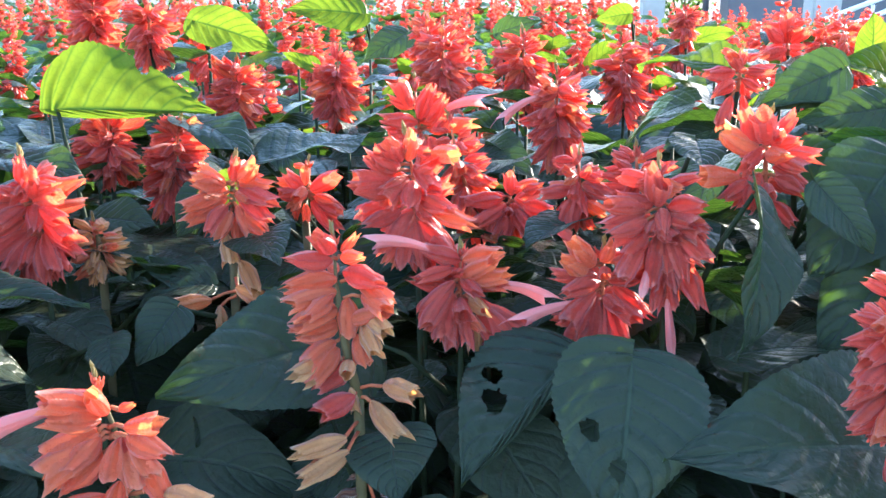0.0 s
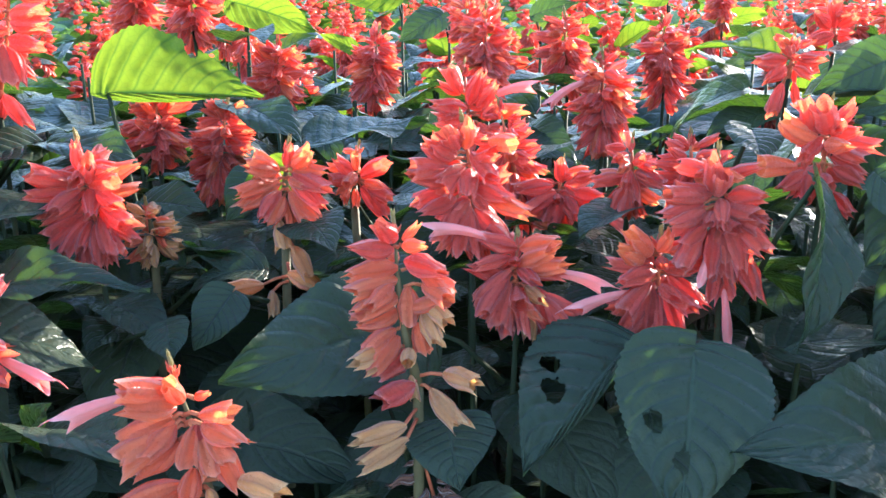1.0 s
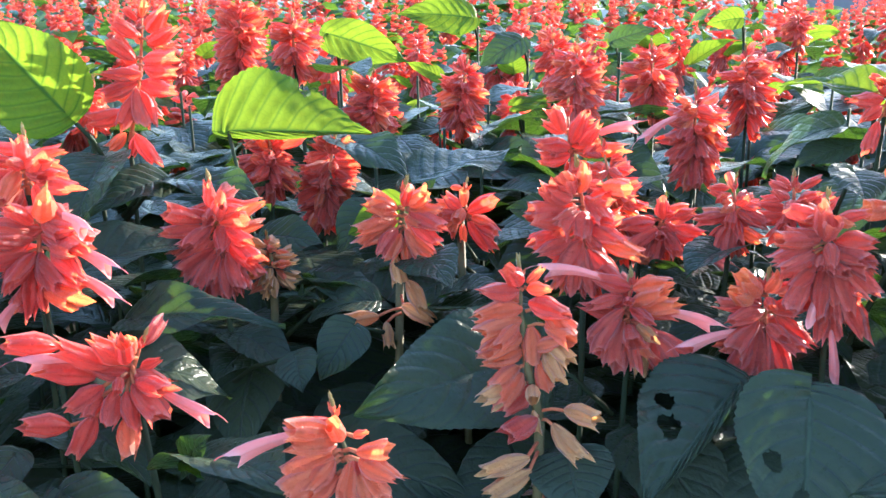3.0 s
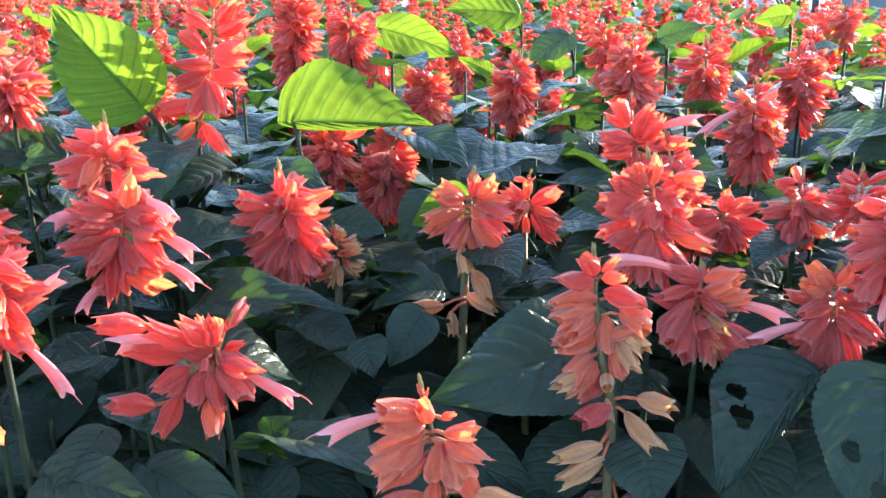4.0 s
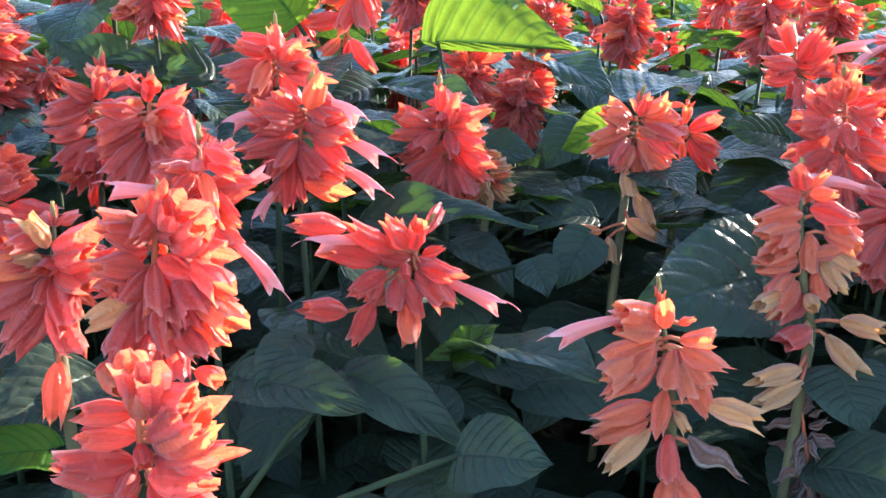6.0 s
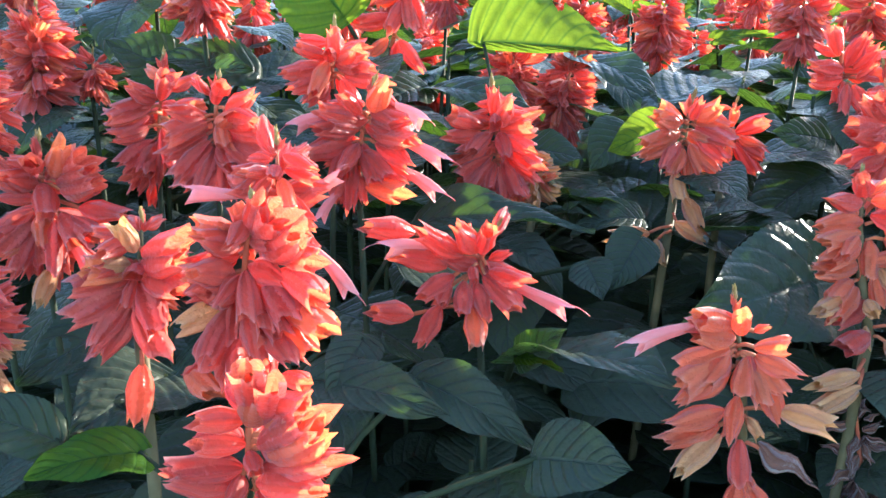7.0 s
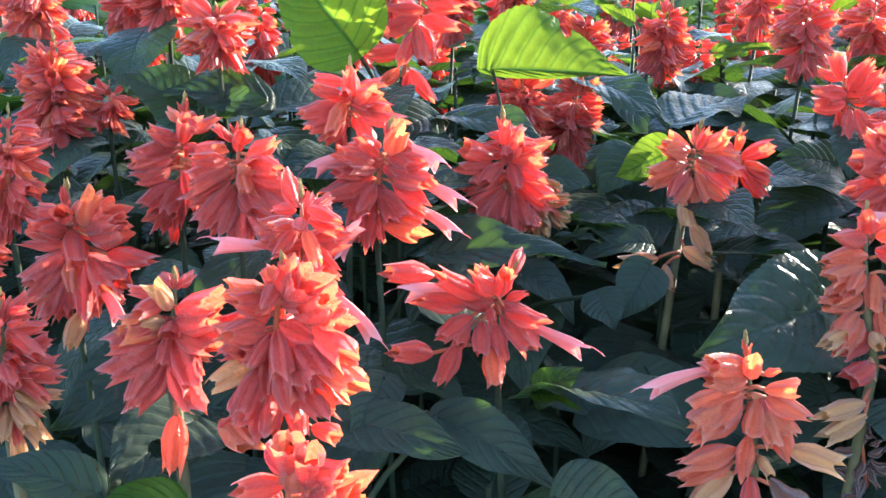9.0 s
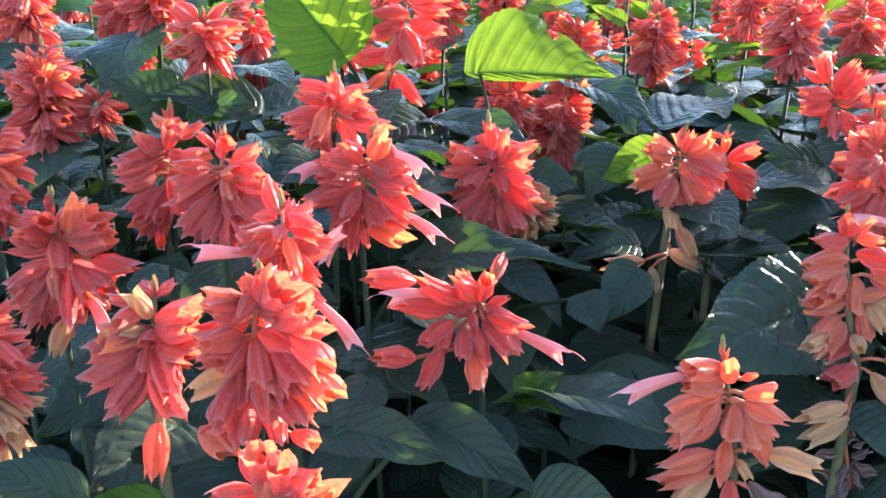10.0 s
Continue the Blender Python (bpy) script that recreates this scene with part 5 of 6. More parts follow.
# single leaves
blade((-0.097, 1.15, 0.522), (-0.186, 1.12, 0.528), 0.5, (0, -0.9, 0.4), curl=0.4, young=True, seed=397)
blade((-0.038, 1.0, 0.507), (-0.083, 0.97, 0.48), 0.6, (0, -0.8, 0.5), curl=0.4, seed=398)
blade((-0.113, 0.85, 0.485), (-0.143, 0.85, 0.498), 0.5, (0, -0.8, 0.6), curl=0.4, young=True, seed=399)
blade((0.054, 0.95, 0.51), (0.098, 0.95, 0.523), 0.5, (0, -0.85, 0.5), curl=0.4, seed=400)
blade((0.213, 1.1, 0.524), (0.175, 1.1, 0.517), 0.7, (0, -0.9, 0.4), curl=0.3, young=True, seed=401)
blade((-0.045, 0.78, 0.469), (0.002, 0.78, 0.474), 0.4, (0, -0.5, 0.85), curl=0.4, young=True, seed=402)
blade((-0.218, 0.53, 0.49), (-0.136, 0.56, 0.484), 0.84, (0, -0.95, 0.35), halves=(1.0, 0.12), fold=0.05, curl=0.25, young=True, holes=((0.53, -1.02, 0.05, 0.26), (0.87, -1.0, 0.03, 0.2)), label='bright backlit green leaf', seed=403)
blade((-0.291, 0.476, 0.509), (-0.333, 0.47, 0.562), 0.78, (0.25, -0.95, 0.2), fold=0.5, curl=0.2, young=True, holes=((0.7, -1.0, 0.06, 0.22), (0.42, -1.02, 0.03, 0.1)), label='bright backlit green leaf', seed=404)
blade((-0.207, 0.8, 0.528), (-0.137, 0.8, 0.504), 0.5, (0, -0.9, 0.42), curl=0.5, young=True, seed=405)
blade((-0.351, 0.5, 0.472), (-0.417, 0.49, 0.477), 0.5, (0, -0.5, 0.85), curl=0.4, seed=406)
blade((-0.249, 0.5, 0.467), (-0.277, 0.46, 0.456), 0.6, (0, -0.6, 0.8), curl=0.5, seed=407)
blade((-0.242, 0.5, 0.467), (-0.179, 0.47, 0.458), 0.45, (0, -0.3, 0.95), curl=0.6, seed=408)
blade((-0.161, 0.59, 0.475), (-0.109, 0.54, 0.457), 0.5, (0.3, -0.45, 0.85), curl=0.6, seed=409)
blade((-0.106, 0.55, 0.455), (-0.04, 0.66, 0.454), 0.34, (-0.15, -0.25, 0.95), curl=0.3, seed=410)
blade((-0.193, 0.5, 0.434), (-0.154, 0.49, 0.432), 0.75, (0, -0.5, 0.85), curl=0.4, seed=411)
blade((-0.233, 0.4, 0.419), (-0.152, 0.38, 0.424), 0.36, (0, -0.3, 0.95), curl=0.6, fold=0.3, seed=412)
blade((0.056, 0.378, 0.403), (0.007, 0.317, 0.374), 0.8, (-0.25, -0.75, 0.6), fold=0.1, curl=0.3, halves=(0.16, 1.0), holes=((0.40, 0.62, 0.05, 0.15), (0.53, 0.42, 0.07, 0.2)), seed=413)
blade((0.073, 0.335, 0.419), (0.061, 0.29, 0.371), 0.85, (-0.1, -0.85, 0.5), fold=0.2, curl=0.4, holes=((0.475, 0.52, 0.06, 0.15), (0.66, 0.07, 0.065, 0.18)), seed=414)
blade((0.184, 0.32, 0.388), (0.076, 0.29, 0.401), 0.6, (-0.1, -0.62, 0.78), fold=0.2, curl=0.5, seed=415)
blade((0.136, 0.4, 0.47), (0.121, 0.36, 0.408), 0.5, (0.75, -0.5, 0.5), fold=0.4, curl=0.7, seed=416)
blade((0.21, 0.43, 0.478), (0.168, 0.41, 0.426), 0.75, (-0.3, -0.9, 0.2), fold=0.15, curl=0.3, seed=417)
blade((0.22, 0.42, 0.445), (0.171, 0.4, 0.391), 0.7, (-0.3, -0.9, 0.2), fold=0.15, curl=0.3, seed=418)
blade((0.17, 0.45, 0.477), (0.211, 0.44, 0.465), 0.6, (0.0, -0.9, 0.3), fold=0.15, curl=0.3, seed=419)
blade((0.237, 0.42, 0.469), (0.199, 0.4, 0.414), 0.7, (-0.3, -0.9, 0.2), fold=0.15, curl=0.3, seed=420)
# eight unseen salvias, added right of the view to shade the leaves there
shade_a = spike((0.25, 0.46, 0.506), (0.2584, 0.46, 0.4509), 0.0162, whorls=9, each=12, seed=421)
shade_b = spike((0.24, 0.4, 0.491), (0.2464, 0.4, 0.4459), 0.0159, whorls=8, each=12, seed=422)
shade_c = spike((0.284, 0.56, 0.521), (0.2905, 0.56, 0.4749), 0.0158, whorls=8, each=12, seed=423)
shade_d = spike((0.242, 0.37, 0.487), (0.2491, 0.37, 0.4458), 0.0167, whorls=6, each=10, seed=424)
shade_e = spike((0.3, 0.5, 0.535), (0.306, 0.5, 0.480), 0.0167, whorls=9, each=12, seed=460)
shade_f = spike((0.335, 0.57, 0.545), (0.341, 0.57, 0.490), 0.0167, whorls=9, each=12, seed=461)
shade_g = spike((0.285, 0.42, 0.505), (0.291, 0.42, 0.450), 0.0167, whorls=9, each=12, seed=462)
shade_h = spike((0.39, 0.62, 0.55), (0.396, 0.62, 0.495), 0.0167, whorls=9, each=12, seed=463)
blade((0.164, 0.4, 0.474), (0.187, 0.39, 0.446), 0.6, (0.1, -0.9, 0.3), fold=0.2, curl=0.4, seed=425)
blade((-0.022, 0.35, 0.38), (-0.017, 0.32, 0.366), 1.1, (0, -0.9, 0.4), curl=0.3, seed=426)
blade((-0.037, 0.4, 0.403), (-0.114, 0.34, 0.402), 0.62, (-0.1, -0.82, 0.55), curl=0.5, seed=427)
blade((-0.127, 0.42, 0.41), (-0.141, 0.4, 0.389), 0.8, (0, -0.8, 0.6), curl=0.4, seed=428)
blade((0.168, 0.56, 0.511), (0.127, 0.62, 0.506), 0.5, (0.1, -0.5, 0.85), young=True, curl=0.4, fold=0.3, seed=429)
blade((0.223, 0.53, 0.513), (0.176, 0.525, 0.492), 0.6, (-0.3, -0.9, 0.2), curl=0.3, seed=430)
blade((0.238, 0.5, 0.495), (0.187, 0.495, 0.488), 0.5, (-0.2, -0.9, 0.3), curl=0.3, seed=431)
blade((0.231, 0.48, 0.483), (0.19, 0.475, 0.48), 0.3, (0, -0.7, 0.7), curl=0.4, young=True, seed=432)
blade((0.293, 0.6, 0.497), (0.232, 0.56, 0.514), 0.5, (0, -0.85, 0.5), curl=0.4, young=True, seed=433)
blade((0.27, 0.6, 0.511), (0.268, 0.6, 0.542), 0.8, (0, -0.9, 0.4), young=True, seed=434)
blade((0.125, 0.46, 0.484), (0.122, 0.43, 0.474), 0.9, (0, -0.7, 0.7), seed=435)
blade((-0.144, 0.5, 0.397), (-0.164, 0.5, 0.412), 0.7, (0, -0.6, 0.8), seed=436)
blade((-0.2615, 0.285, 0.389), (-0.204, 0.262, 0.392), 0.42, (0.1, -0.55, 0.8), curl=0.5, fold=0.2, seed=437)
blade((-0.219, 0.289, 0.391), (-0.168, 0.276, 0.369), 0.40, (0.35, -0.6, 0.72), curl=0.6, fold=0.35, seed=438)
blade((-0.18, 0.32, 0.389), (-0.126, 0.27, 0.408), 0.6, (0.25, -0.2, 0.95), curl=0.5, fold=0.25, seed=439)
blade((-0.181, 0.315, 0.391), (-0.163, 0.3, 0.412), 0.5, (-0.3, -0.8, 0.4), curl=0.3, fold=0.3, seed=440)
blade((-0.182, 0.315, 0.391), (-0.164, 0.29, 0.399), 0.22, (0, -0.6, 0.8), curl=0.3, young=True, seed=441)
blade((-0.394, 0.5, 0.466), (-0.43, 0.48, 0.489), 0.8, (0, -0.8, 0.6), curl=0.3, seed=442)
blade((-0.394, 0.5, 0.466), (-0.344, 0.48, 0.477), 0.55, (0, -0.7, 0.7), curl=0.2, seed=443)
blade((-0.111, 0.51, 0.449), (-0.142, 0.5, 0.435), 0.8, (0, -0.9, 0.4), curl=0.2, young=True, seed=444)
blade((-0.172, 0.25, 0.385), (-0.141, 0.235, 0.393), 0.85, (0, -0.6, 0.8), curl=0.4, seed=445)
blade((-0.34, 0.3, 0.401), (-0.367, 0.26, 0.39), 0.7, (0, -0.7, 0.7), curl=0.4, holes=((0.6, 0.3, 0.1, 0.3),), seed=446)
blade((-0.312, 0.27, 0.394), (-0.325, 0.22, 0.394), 0.8, (0, -0.7, 0.7), curl=0.4, holes=((0.5, -0.2, 0.12, 0.3),), seed=447)
blade((-0.153, 0.4, 0.402), (-0.145, 0.38, 0.392), 0.9, (0, -0.8, 0.6), curl=0.3, seed=448)
blade((-0.073, 0.408, 0.412), (-0.05, 0.375, 0.4), 0.62, (0.1, -0.45, 0.88), curl=0.5, seed=449)
blade((-0.317, 0.2, 0.407), (-0.35, 0.19, 0.423), 0.5, (0, -0.4, 0.9), curl=0.5, seed=450)
blade((-0.296, 0.21, 0.399), (-0.316, 0.18, 0.407), 0.6, (0, -0.5, 0.85), curl=0.5, young=True, seed=451)
blade((-0.243, 0.3, 0.401), (-0.251, 0.27, 0.387), 0.6, (0.2, -0.6, 0.7), curl=0.5, seed=452)
blade((-0.163, 0.468, 0.408), (-0.176, 0.464, 0.409), 0.42, (0, -0.3, 0.95), curl=0.7, fold=0.3, seed=453)
blade((-0.163, 0.468, 0.408), (-0.162, 0.464, 0.418), 0.42, (0, -0.3, 0.95), curl=0.7, fold=0.3, seed=454)
blade((-0.163, 0.468, 0.408), (-0.153, 0.466, 0.415), 0.42, (0, -0.3, 0.95), curl=0.7, fold=0.3, seed=455)
blade((-0.163, 0.468, 0.408), (-0.15, 0.462, 0.407), 0.42, (0, -0.3, 0.95), curl=0.7, fold=0.3, seed=456)
blade((-0.01, 0.53, 0.441), (-0.051, 0.51, 0.449), 0.6, (0.0, -0.75, 0.65), curl=0.4, seed=457)
blade((-0.131, 0.53, 0.444), (-0.151, 0.51, 0.42), 0.85, (-0.1, -0.85, 0.5), curl=0.3, seed=458)

# ---- leaves up every stem ----
fill = random.Random(21)
for ob, at, top in list(PLANTS):
    dress(ob, at, 0.12, max(0.16, min(top - 0.045, 0.335) if at.y < 0.36 else top - 0.035), 5, fill, 0.066)
    if at.y > 0.56:
        dress(ob, at, top - 0.13, top - 0.008, 3, fill, 0.06)
    elif at.y > 0.44:
        dress(ob, at, top - 0.075, top - 0.012, 2, fill, 0.05)


# ---- leafy shoots between the flowering plants ----
def shoot(x, y, top, r):
    ob = tagged(new("salvia_shoot"), "leafy green salvia shoot without flowers", "plant", "leafy shoots in the bed")
    ob.location = (x, y, 0.02)
    s = tube_shape([(0, 0, 0), (0.003, 0.002, top * 0.5), (0, 0, top)], [0.0028, 0.0020, 0.0013], 6)
    part("stem", mesh_of("stem", s[0], s[1], STEM), ob)
    dress(ob, None, 0.12, top, 5, r, 0.085)


y = 0.24
while y < 0.95:
    x = -0.52 - 0.3 * (y - 0.2)
    while x < 0.34 + 0.3 * (y - 0.2):
        px, py = x + fill.uniform(-0.025, 0.025), y + fill.uniform(-0.025, 0.025)
        shoot(px, py, min(0.45, 0.285 + 0.2 * (py - 0.24) + (0.05 if py > 0.52 else 0.0)) + fill.uniform(-0.02, 0.01), fill)
        x += 0.085
    y += 0.085


# ---- the bed behind: whole plants, copied ----
FAR_SHAPES = [calyx_shape(fill, mouth=fill.uniform(0.9, 1.2), closed=fill.choice((0.0, 0.3)), rings=5, n=9) for k in range(6)]


def bed_plant(seed):
    """A plant with one spike as a single mesh, for the rows further back."""
    r = random.Random(seed)
    h = 0.07 + 0.025 * r.random()
    verts, faces, uvs = [], [], []
    for k in range(9):
        f = (k + 0.2) / 9
        for i in range(7):
            shape = r.choice(FAR_SHAPES)
            a = 6.2832 * (i + 0.5 * (k % 2)) / 7 + r.uniform(-0.3, 0.3)
            el = math.radians(-60 + 95 * f ** 1.35 + r.uniform(-16, 16))
            way = Vector((math.cos(a) * math.cos(el), math.sin(a) * math.cos(el), math.sin(el)))
            ln = 0.020 * (1.05 if f < 0.5 else 1.05 - 1.1 * (f - 0.5)) * r.uniform(0.7, 1.2)
            m = Matrix.Translation((0.003 * math.cos(a), 0.003 * math.sin(a), h * f + r.uniform(-0.006, 0.006))) @ aim(way, (0, 0, 1), r.uniform(-0.4, 0.4)) @ Matrix.Diagonal((ln * 0.85, ln * 0.85, ln, 1))
            n = len(verts)
            verts += [m @ Vector(v) for v in shape[0]]
            faces += [tuple(q + n for q in f4) for f4 in shape[1]]
            uvs += shape[2]
    top = 0.38
    ob = tagged(new("salvia_plant"), "scarlet salvia in full bloom among the bed's rows", "flower", "salvias in the bed")
    s = tube_shape([(0, 0, 0), (0.004, 0.003, top / 2), (0, 0, top)], [0.0030, 0.0023, 0.0018], 5)
    part("stem", mesh_of("stem", s[0], s[1], STEM), ob)
    part("flower_spike", mesh_of("flower_spike", verts, faces, PETAL_FAR, uvs), ob, Matrix.Translation((0, 0, top)))
    turn = r.uniform(0, 3)
    for k in range(1, 6):
        turn += 1.57
        for flip in (0, math.pi):
            a = turn + flip + r.uniform(-0.4, 0.4)
            y = Vector((math.cos(a), math.sin(a), r.uniform(-0.1, 0.9))).normalized()
            z = Vector((r.uniform(-0.3, 0.3), r.uniform(-0.3, 0.3), 1))
            z = (z - y * y.dot(z)).normalized()
            ln = r.uniform(0.75, 1.2)
            m = Matrix.Translation((0.02 * math.cos(a), 0.02 * math.sin(a), 0.17 + 0.048 * k + r.uniform(-0.015, 0.015))) @ Matrix((y.cross(z), y, z)).transposed().to_4x4() @ Matrix.Diagonal((ln, ln, ln, 1))
            part("leaf", r.choice(YOUNG_LIT_LEAVES if k > 3 and r.random() < 0.45 else LEAVES), ob, m)
    return ob


MASTERS = [bed_plant(50 + k) for k in range(7)]
used = [False] * len(MASTERS)
taken = [p[1].xy.copy() for p in PLANTS]
spots, y = [], 0.26
while y < 1.78:
    x = -0.55 - 0.42 * y
    while x < 0.42 + 0.42 * y:
        px, py = x + fill.uniform(-0.035, 0.035), y + fill.uniform(-0.035, 0.035)
        x += 0.10 if y < 0.86 or x > 0.12 + 0.1 * y else 0.135
        # near plants stay out of view; those on the right are added for shade
        seen = py < 0.86 and -0.36 - 0.42 * max(0.0, 0.8 - py) < px < 0.06 + 0.49 * py and not px < -0.66
        if seen or (px < -0.28 and py < 1.25 and fill.random() < 0.4) or (py > 1.8 and px > 0.03 + 0.19 * py):
            continue
        if min((Vector((px, py)) - q).length for q in taken) > 0.055:
            spots.append((px, py))
    y += 0.095 if y < 0.86 else 0.125
for px, py in spots:
    k = fill.randrange(len(MASTERS))
    tall = fill.uniform(0.84, 1.06) + (0.02 if py > 0.9 else 0.0)
    m = pose(px, py, 0.025, fill.uniform(-7, 7), fill.uniform(-7, 7), fill.uniform(0, 360))
    if used[k]:
        ob = copy_thing(MASTERS[k], m)
    else:
        ob, used[k] = MASTERS[k], True
        ob.matrix_basis = m
    ob.scale = (1.0, 1.0, tall)


# ---- the far rows, too many to count ----
def far_rows():
    r = random.Random(91)
    verts, faces, uvs, mats = [], [], [], []
    heads = [calyx_shape(r, mouth=1.1, rings=4, n=6) for k in range(4)]
    y = 0.22
    while y < 4.4:
        x = -3.15
        while x < 2.4:
            px, py, top = x + r.uniform(-0.08, 0.08), y + r.uniform(-0.08, 0.08), r.uniform(0.35, 0.45) + 0.008 * max(0.0, y - 1.8)
            x += 0.15
            if py < 1.78 and -0.58 - 0.42 * py < px < 0.45 + 0.42 * py:
                continue
            if py > 1.8 and px > 0.03 + 0.19 * py:
                top -= 0.08
            for k in range(6):
                for i in range(5):
                    shape, a = r.choice(heads), 6.28 * (i + 0.5 * (k % 2)) / 5 + r.uniform(-0.3, 0.3)
                    el = math.radians(-30 + 95 * (k / 6) ** 1.6 + r.uniform(-15, 15))
                    ln = 0.022 * (1.05 - 0.12 * k) * r.uniform(0.75, 1.25)
                    m = Matrix.Translation((px, py, top + 0.09 * k / 6 + r.uniform(-0.008, 0.008))) @ aim((math.cos(a) * math.cos(el), math.sin(a) * math.cos(el), math.sin(el))) @ Matrix.Diagonal((ln, ln, ln, 1))
                    n = len(verts)
                    verts += [m @ Vector(v) for v in shape[0]]
                    faces += [tuple(q + n for q in f4) for f4 in shape[1]]
                    uvs += shape[2]
                    mats += [0] * len(shape[1])
            for k in range(10):
                s = leaf_shape(r, 0.085, 0.06, 0.2, 0.6, nu=6, nv=1, teeth=3)
                m = pose(px, py, r.uniform(0.27, top + 0.02), r.uniform(-15, 35), r.uniform(-20, 20), r.uniform(0, 360))
                n = len(verts)
                verts += [m @ Vector(v) for v in s[0]]
                faces += [tuple(q + n for q in f4) for f4 in s[1]]
                uvs += s[2]
                mats += [1] * len(s[1])
        y += 0.15
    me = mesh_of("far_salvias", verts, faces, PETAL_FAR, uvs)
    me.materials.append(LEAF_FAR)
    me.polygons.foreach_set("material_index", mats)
    return tagged(new("far_salvias", me), "far rows of scarlet salvias merging into one mass", "flowers", kind="stuff")


far_rows()


# ---- beyond the bed ----
def box_mesh(name, x0, x1, y0, y1, z0, z1, mat, bevel=0.01):
    bm = bmesh.new()
    bmesh.ops.create_cube(bm, size=1.0)
    for v in bm.verts:
        v.co = Vector((x0 + (v.co.x + 0.5) * (x1 - x0), y0 + (v.co.y + 0.5) * (y1 - y0), z0 + (v.co.z + 0.5) * (z1 - z0)))
    bmesh.ops.bevel(bm, geom=bm.edges[:], offset=bevel, segments=2, affect="EDGES")
    me = bpy.data.meshes.new(name)
    bm.to_mesh(me)
    bm.free()
    me.materials.append(mat)
    return me


WALL = plain_material("blue_grey_plaster", (0.12, 0.12, 0.135), (0.16, 0.16, 0.175), 2.0, 0.8, 0.2)
CONCRETE = plain_material("concrete", (0.34, 0.32, 0.30), (0.46, 0.44, 0.41), 5.0, 0.85, 0.3)
WHITE = plain_material("white_paint", (0.74, 0.74, 0.72), (0.82, 0.82, 0.80), 6.0, 0.45, 0.1)
DARK = plain_material("dark_metal", (0.05, 0.05, 0.055), (0.09, 0.09, 0.10), 9.0, 0.5, 0.2)

tagged(new("wall_back", box_mesh("wall_back", 2.75, 9.5, 9.3, 9.6, 0.0, 1.3, WALL)), "blue-grey plastered wall of a building beyond the bed", "wall", kind="structure")


def column(x, y, half, label):
    ob = tagged(new("column"), label, "column", "columns beyond the bed")
    ob.location = (x, y, 0)
    part("shaft", box_mesh("shaft", -half, half, -half, half, 0.10, 3.0, CONCRETE, 0.015), ob)
    part("plinth", box_mesh("plinth", -half - 0.03, half + 0.03, -half - 0.03, half + 0.03, 0.0, 0.10, CONCRETE, 0.01), ob)
    return ob


column(1.95, 9.0, 0.10, "weathered concrete column on a low plinth")
column(3.18, 8.1, 0.12, "weathered concrete column beside the wall")


def handrail():
    ob = tagged(new("handrail"), "white-painted sloping metal handrail on posts", "handrail")
    ob.location = (2.75, 7.0, 0)
    for lift in (0.28, 0.17):
        s = tube_shape([(0, 0, lift), (0.5, 0, lift + 0.19), (1.2, 0, lift + 0.46)], [0.018] * 3, 10)
        part("rail", mesh_of("rail", s[0], s[1], WHITE), ob)
    for px in (0.08, 0.38, 0.95):
        s = tube_shape([(px, 0.03, 0), (px, 0.03, 0.25 + 0.38 * px)], [0.014] * 2, 8)
        part("post", mesh_of("post", s[0], s[1], WHITE), ob)


handrail()


def kerb(x0, x1, y, label):
    return tagged(new("kerb", box_mesh("kerb", x0, x1, y, y + 0.25, 0.0, 0.14, CONCRETE, 0.02)), label, "kerb", kind="structure")


kerb(-6.0, 1.7, 9.4, "low grey concrete kerb along the paving")
kerb(2.1, 2.7, 9.4, "low grey concrete kerb along the paving")


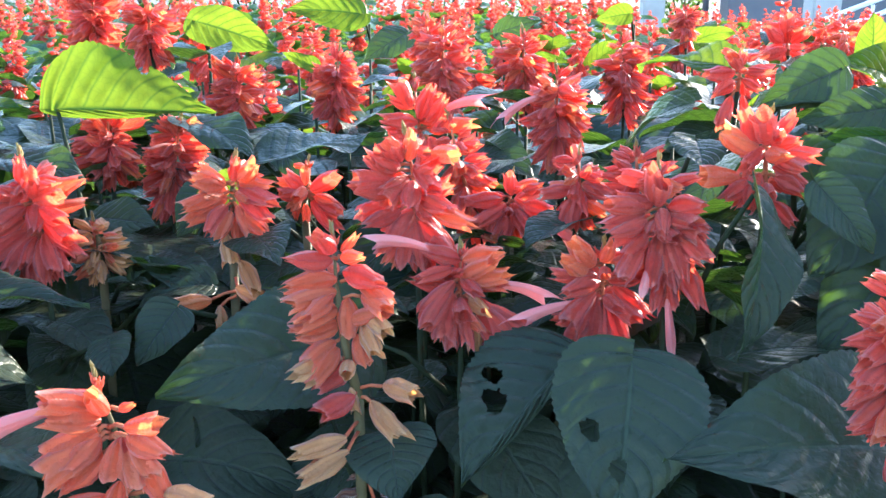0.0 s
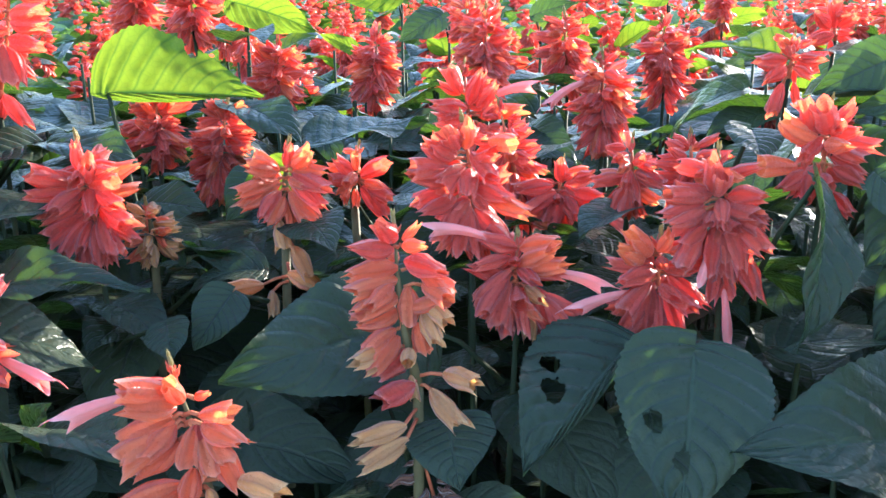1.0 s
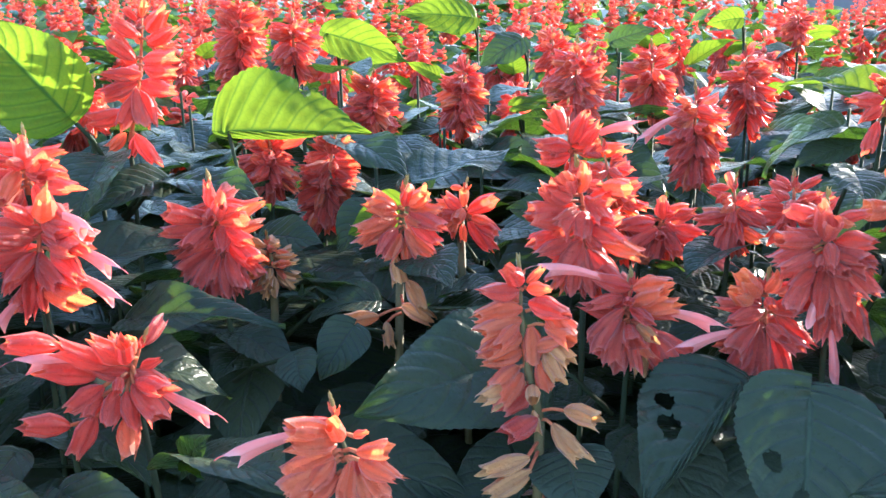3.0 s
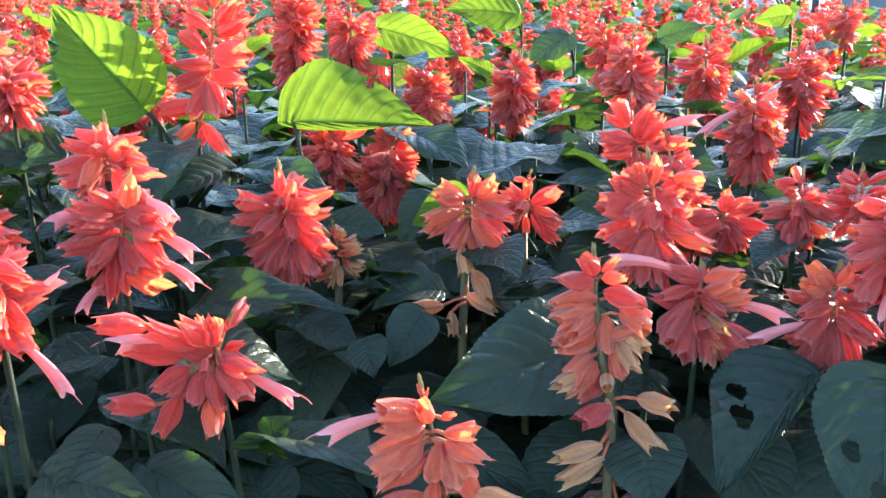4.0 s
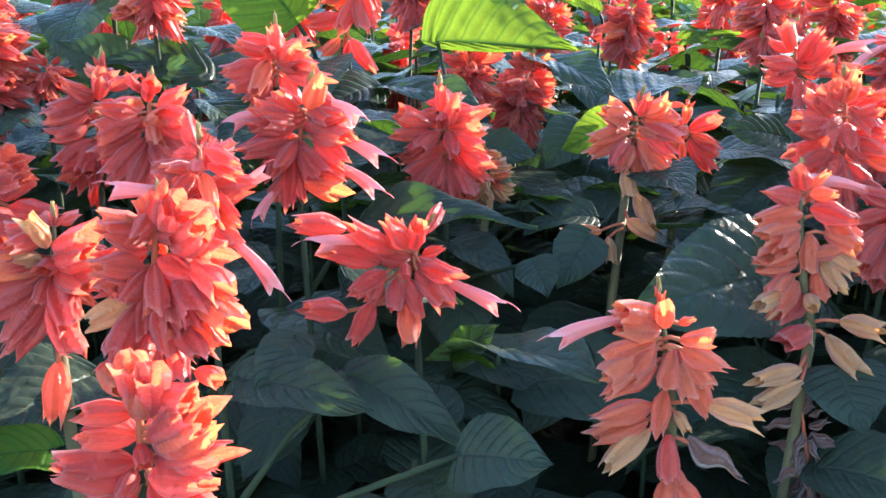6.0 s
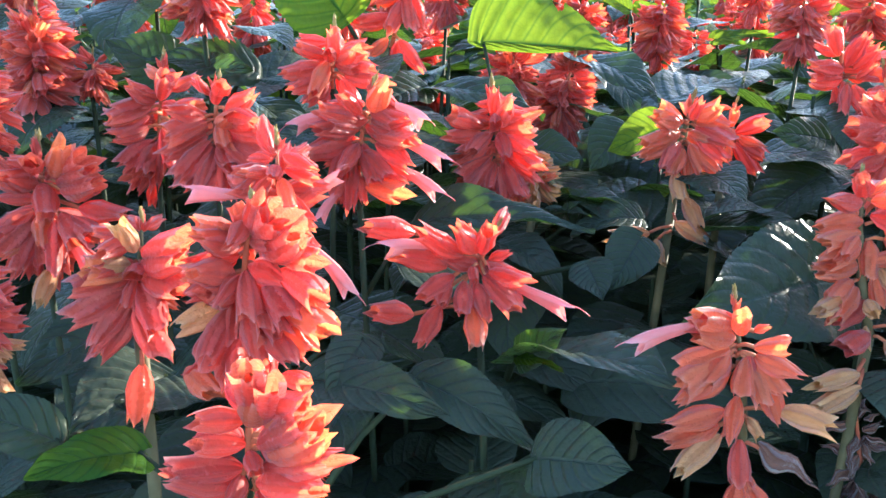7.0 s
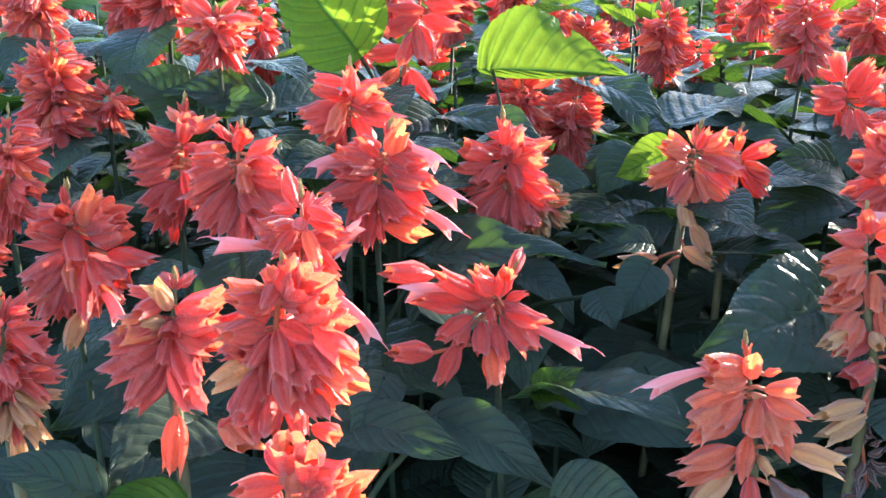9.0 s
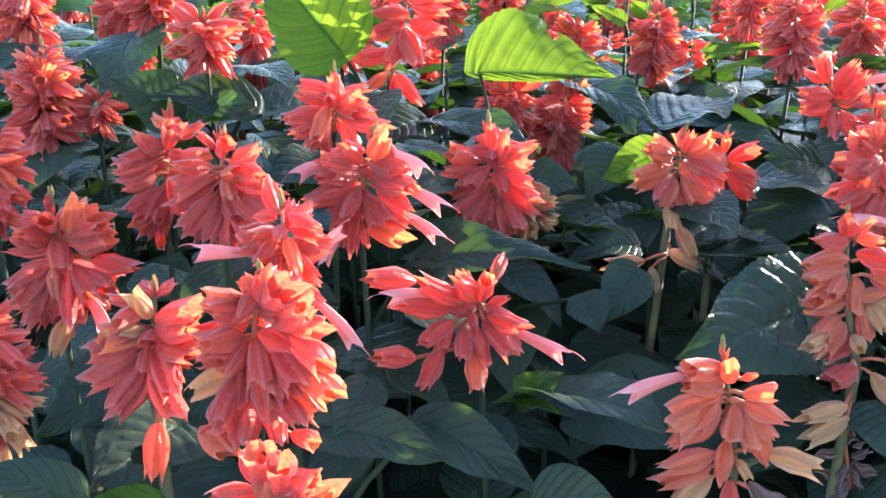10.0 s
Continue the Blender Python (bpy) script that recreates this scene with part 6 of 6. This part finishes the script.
def bollard(x, y):
    ob = tagged(new("bollard"), "thin dark metal post standing on the paving", "post")
    ob.location = (x, y, 0)
    s = tube_shape([(0, 0, 0), (0, 0, 0.9), (0, 0, 0.94)], [0.03, 0.028, 0.012], 12)
    part("shaft", mesh_of("shaft", s[0], s[1], DARK), ob)
    s = tube_shape([(0, 0, 0), (0, 0, 0.03)], [0.055, 0.05], 12)
    part("base", mesh_of("base", s[0], s[1], DARK), ob)


bollard(2.42, 8.9)


def shrub(x, y, wide, tall, seed, label):
    """A low clipped shrub: short branches and many small leaves with an uneven outline."""
    r = random.Random(seed)
    ob = tagged(new("shrub"), label, "shrub", "shrubs beyond the bed")
    ob.location = (x, y, 0)
    verts, faces = [], []
    for k in range(9):
        a, e = r.uniform(0, 6.28), r.uniform(0.5, 1.3)
        tip = Vector((math.cos(a) * wide * 0.4, math.sin(a) * wide * 0.4, tall * e * 0.7))
        s = tube_shape([(0, 0, 0), tip * 0.5 + Vector((0, 0, 0.04)), tip], [0.014, 0.009, 0.004], 5)
        n = len(verts)
        verts += s[0]
        faces += [tuple(q + n for q in f) for f in s[1]]
    part("branches", mesh_of("branches", verts, faces, STEM), ob)
    verts, faces, uvs = [], [], []
    for k in range(900):
        a, q, h = r.uniform(0, 6.28), r.random() ** 0.4, r.random()
        bulge = math.sin(math.pi * min(1, 0.15 + 0.8 * h)) * (0.85 + 0.3 * noise.noise(Vector((math.cos(a) * 2, math.sin(a) * 2, h * 3 + seed))))
        at = Vector((math.cos(a) * q * bulge * wide * 0.5, math.sin(a) * q * bulge * wide * 0.5, 0.05 + h * tall))
        s = leaf_shape(r, 0.06, 0.03, 0.2, 0.5, nu=5, nv=1, teeth=2)
        m = Matrix.Translation(at) @ pose(0, 0, 0, r.uniform(-40, 50), r.uniform(-40, 40), r.uniform(0, 360))
        n = len(verts)
        verts += [m @ Vector(v) for v in s[0]]
        faces += [tuple(c + n for c in f) for f in s[1]]
        uvs += s[2]
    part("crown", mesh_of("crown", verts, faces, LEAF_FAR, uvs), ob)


shrub(2.45, 9.9, 0.7, 0.75, 5, "dark green shrub in shade behind the bed")
for k in range(6):
    shrub(-4.2 + 1.05 * k, 10.4 + 0.3 * (k % 2), 1.1, 0.8 + 0.1 * (k % 3), 11 + k, "dark green shrub in shade behind the bed")
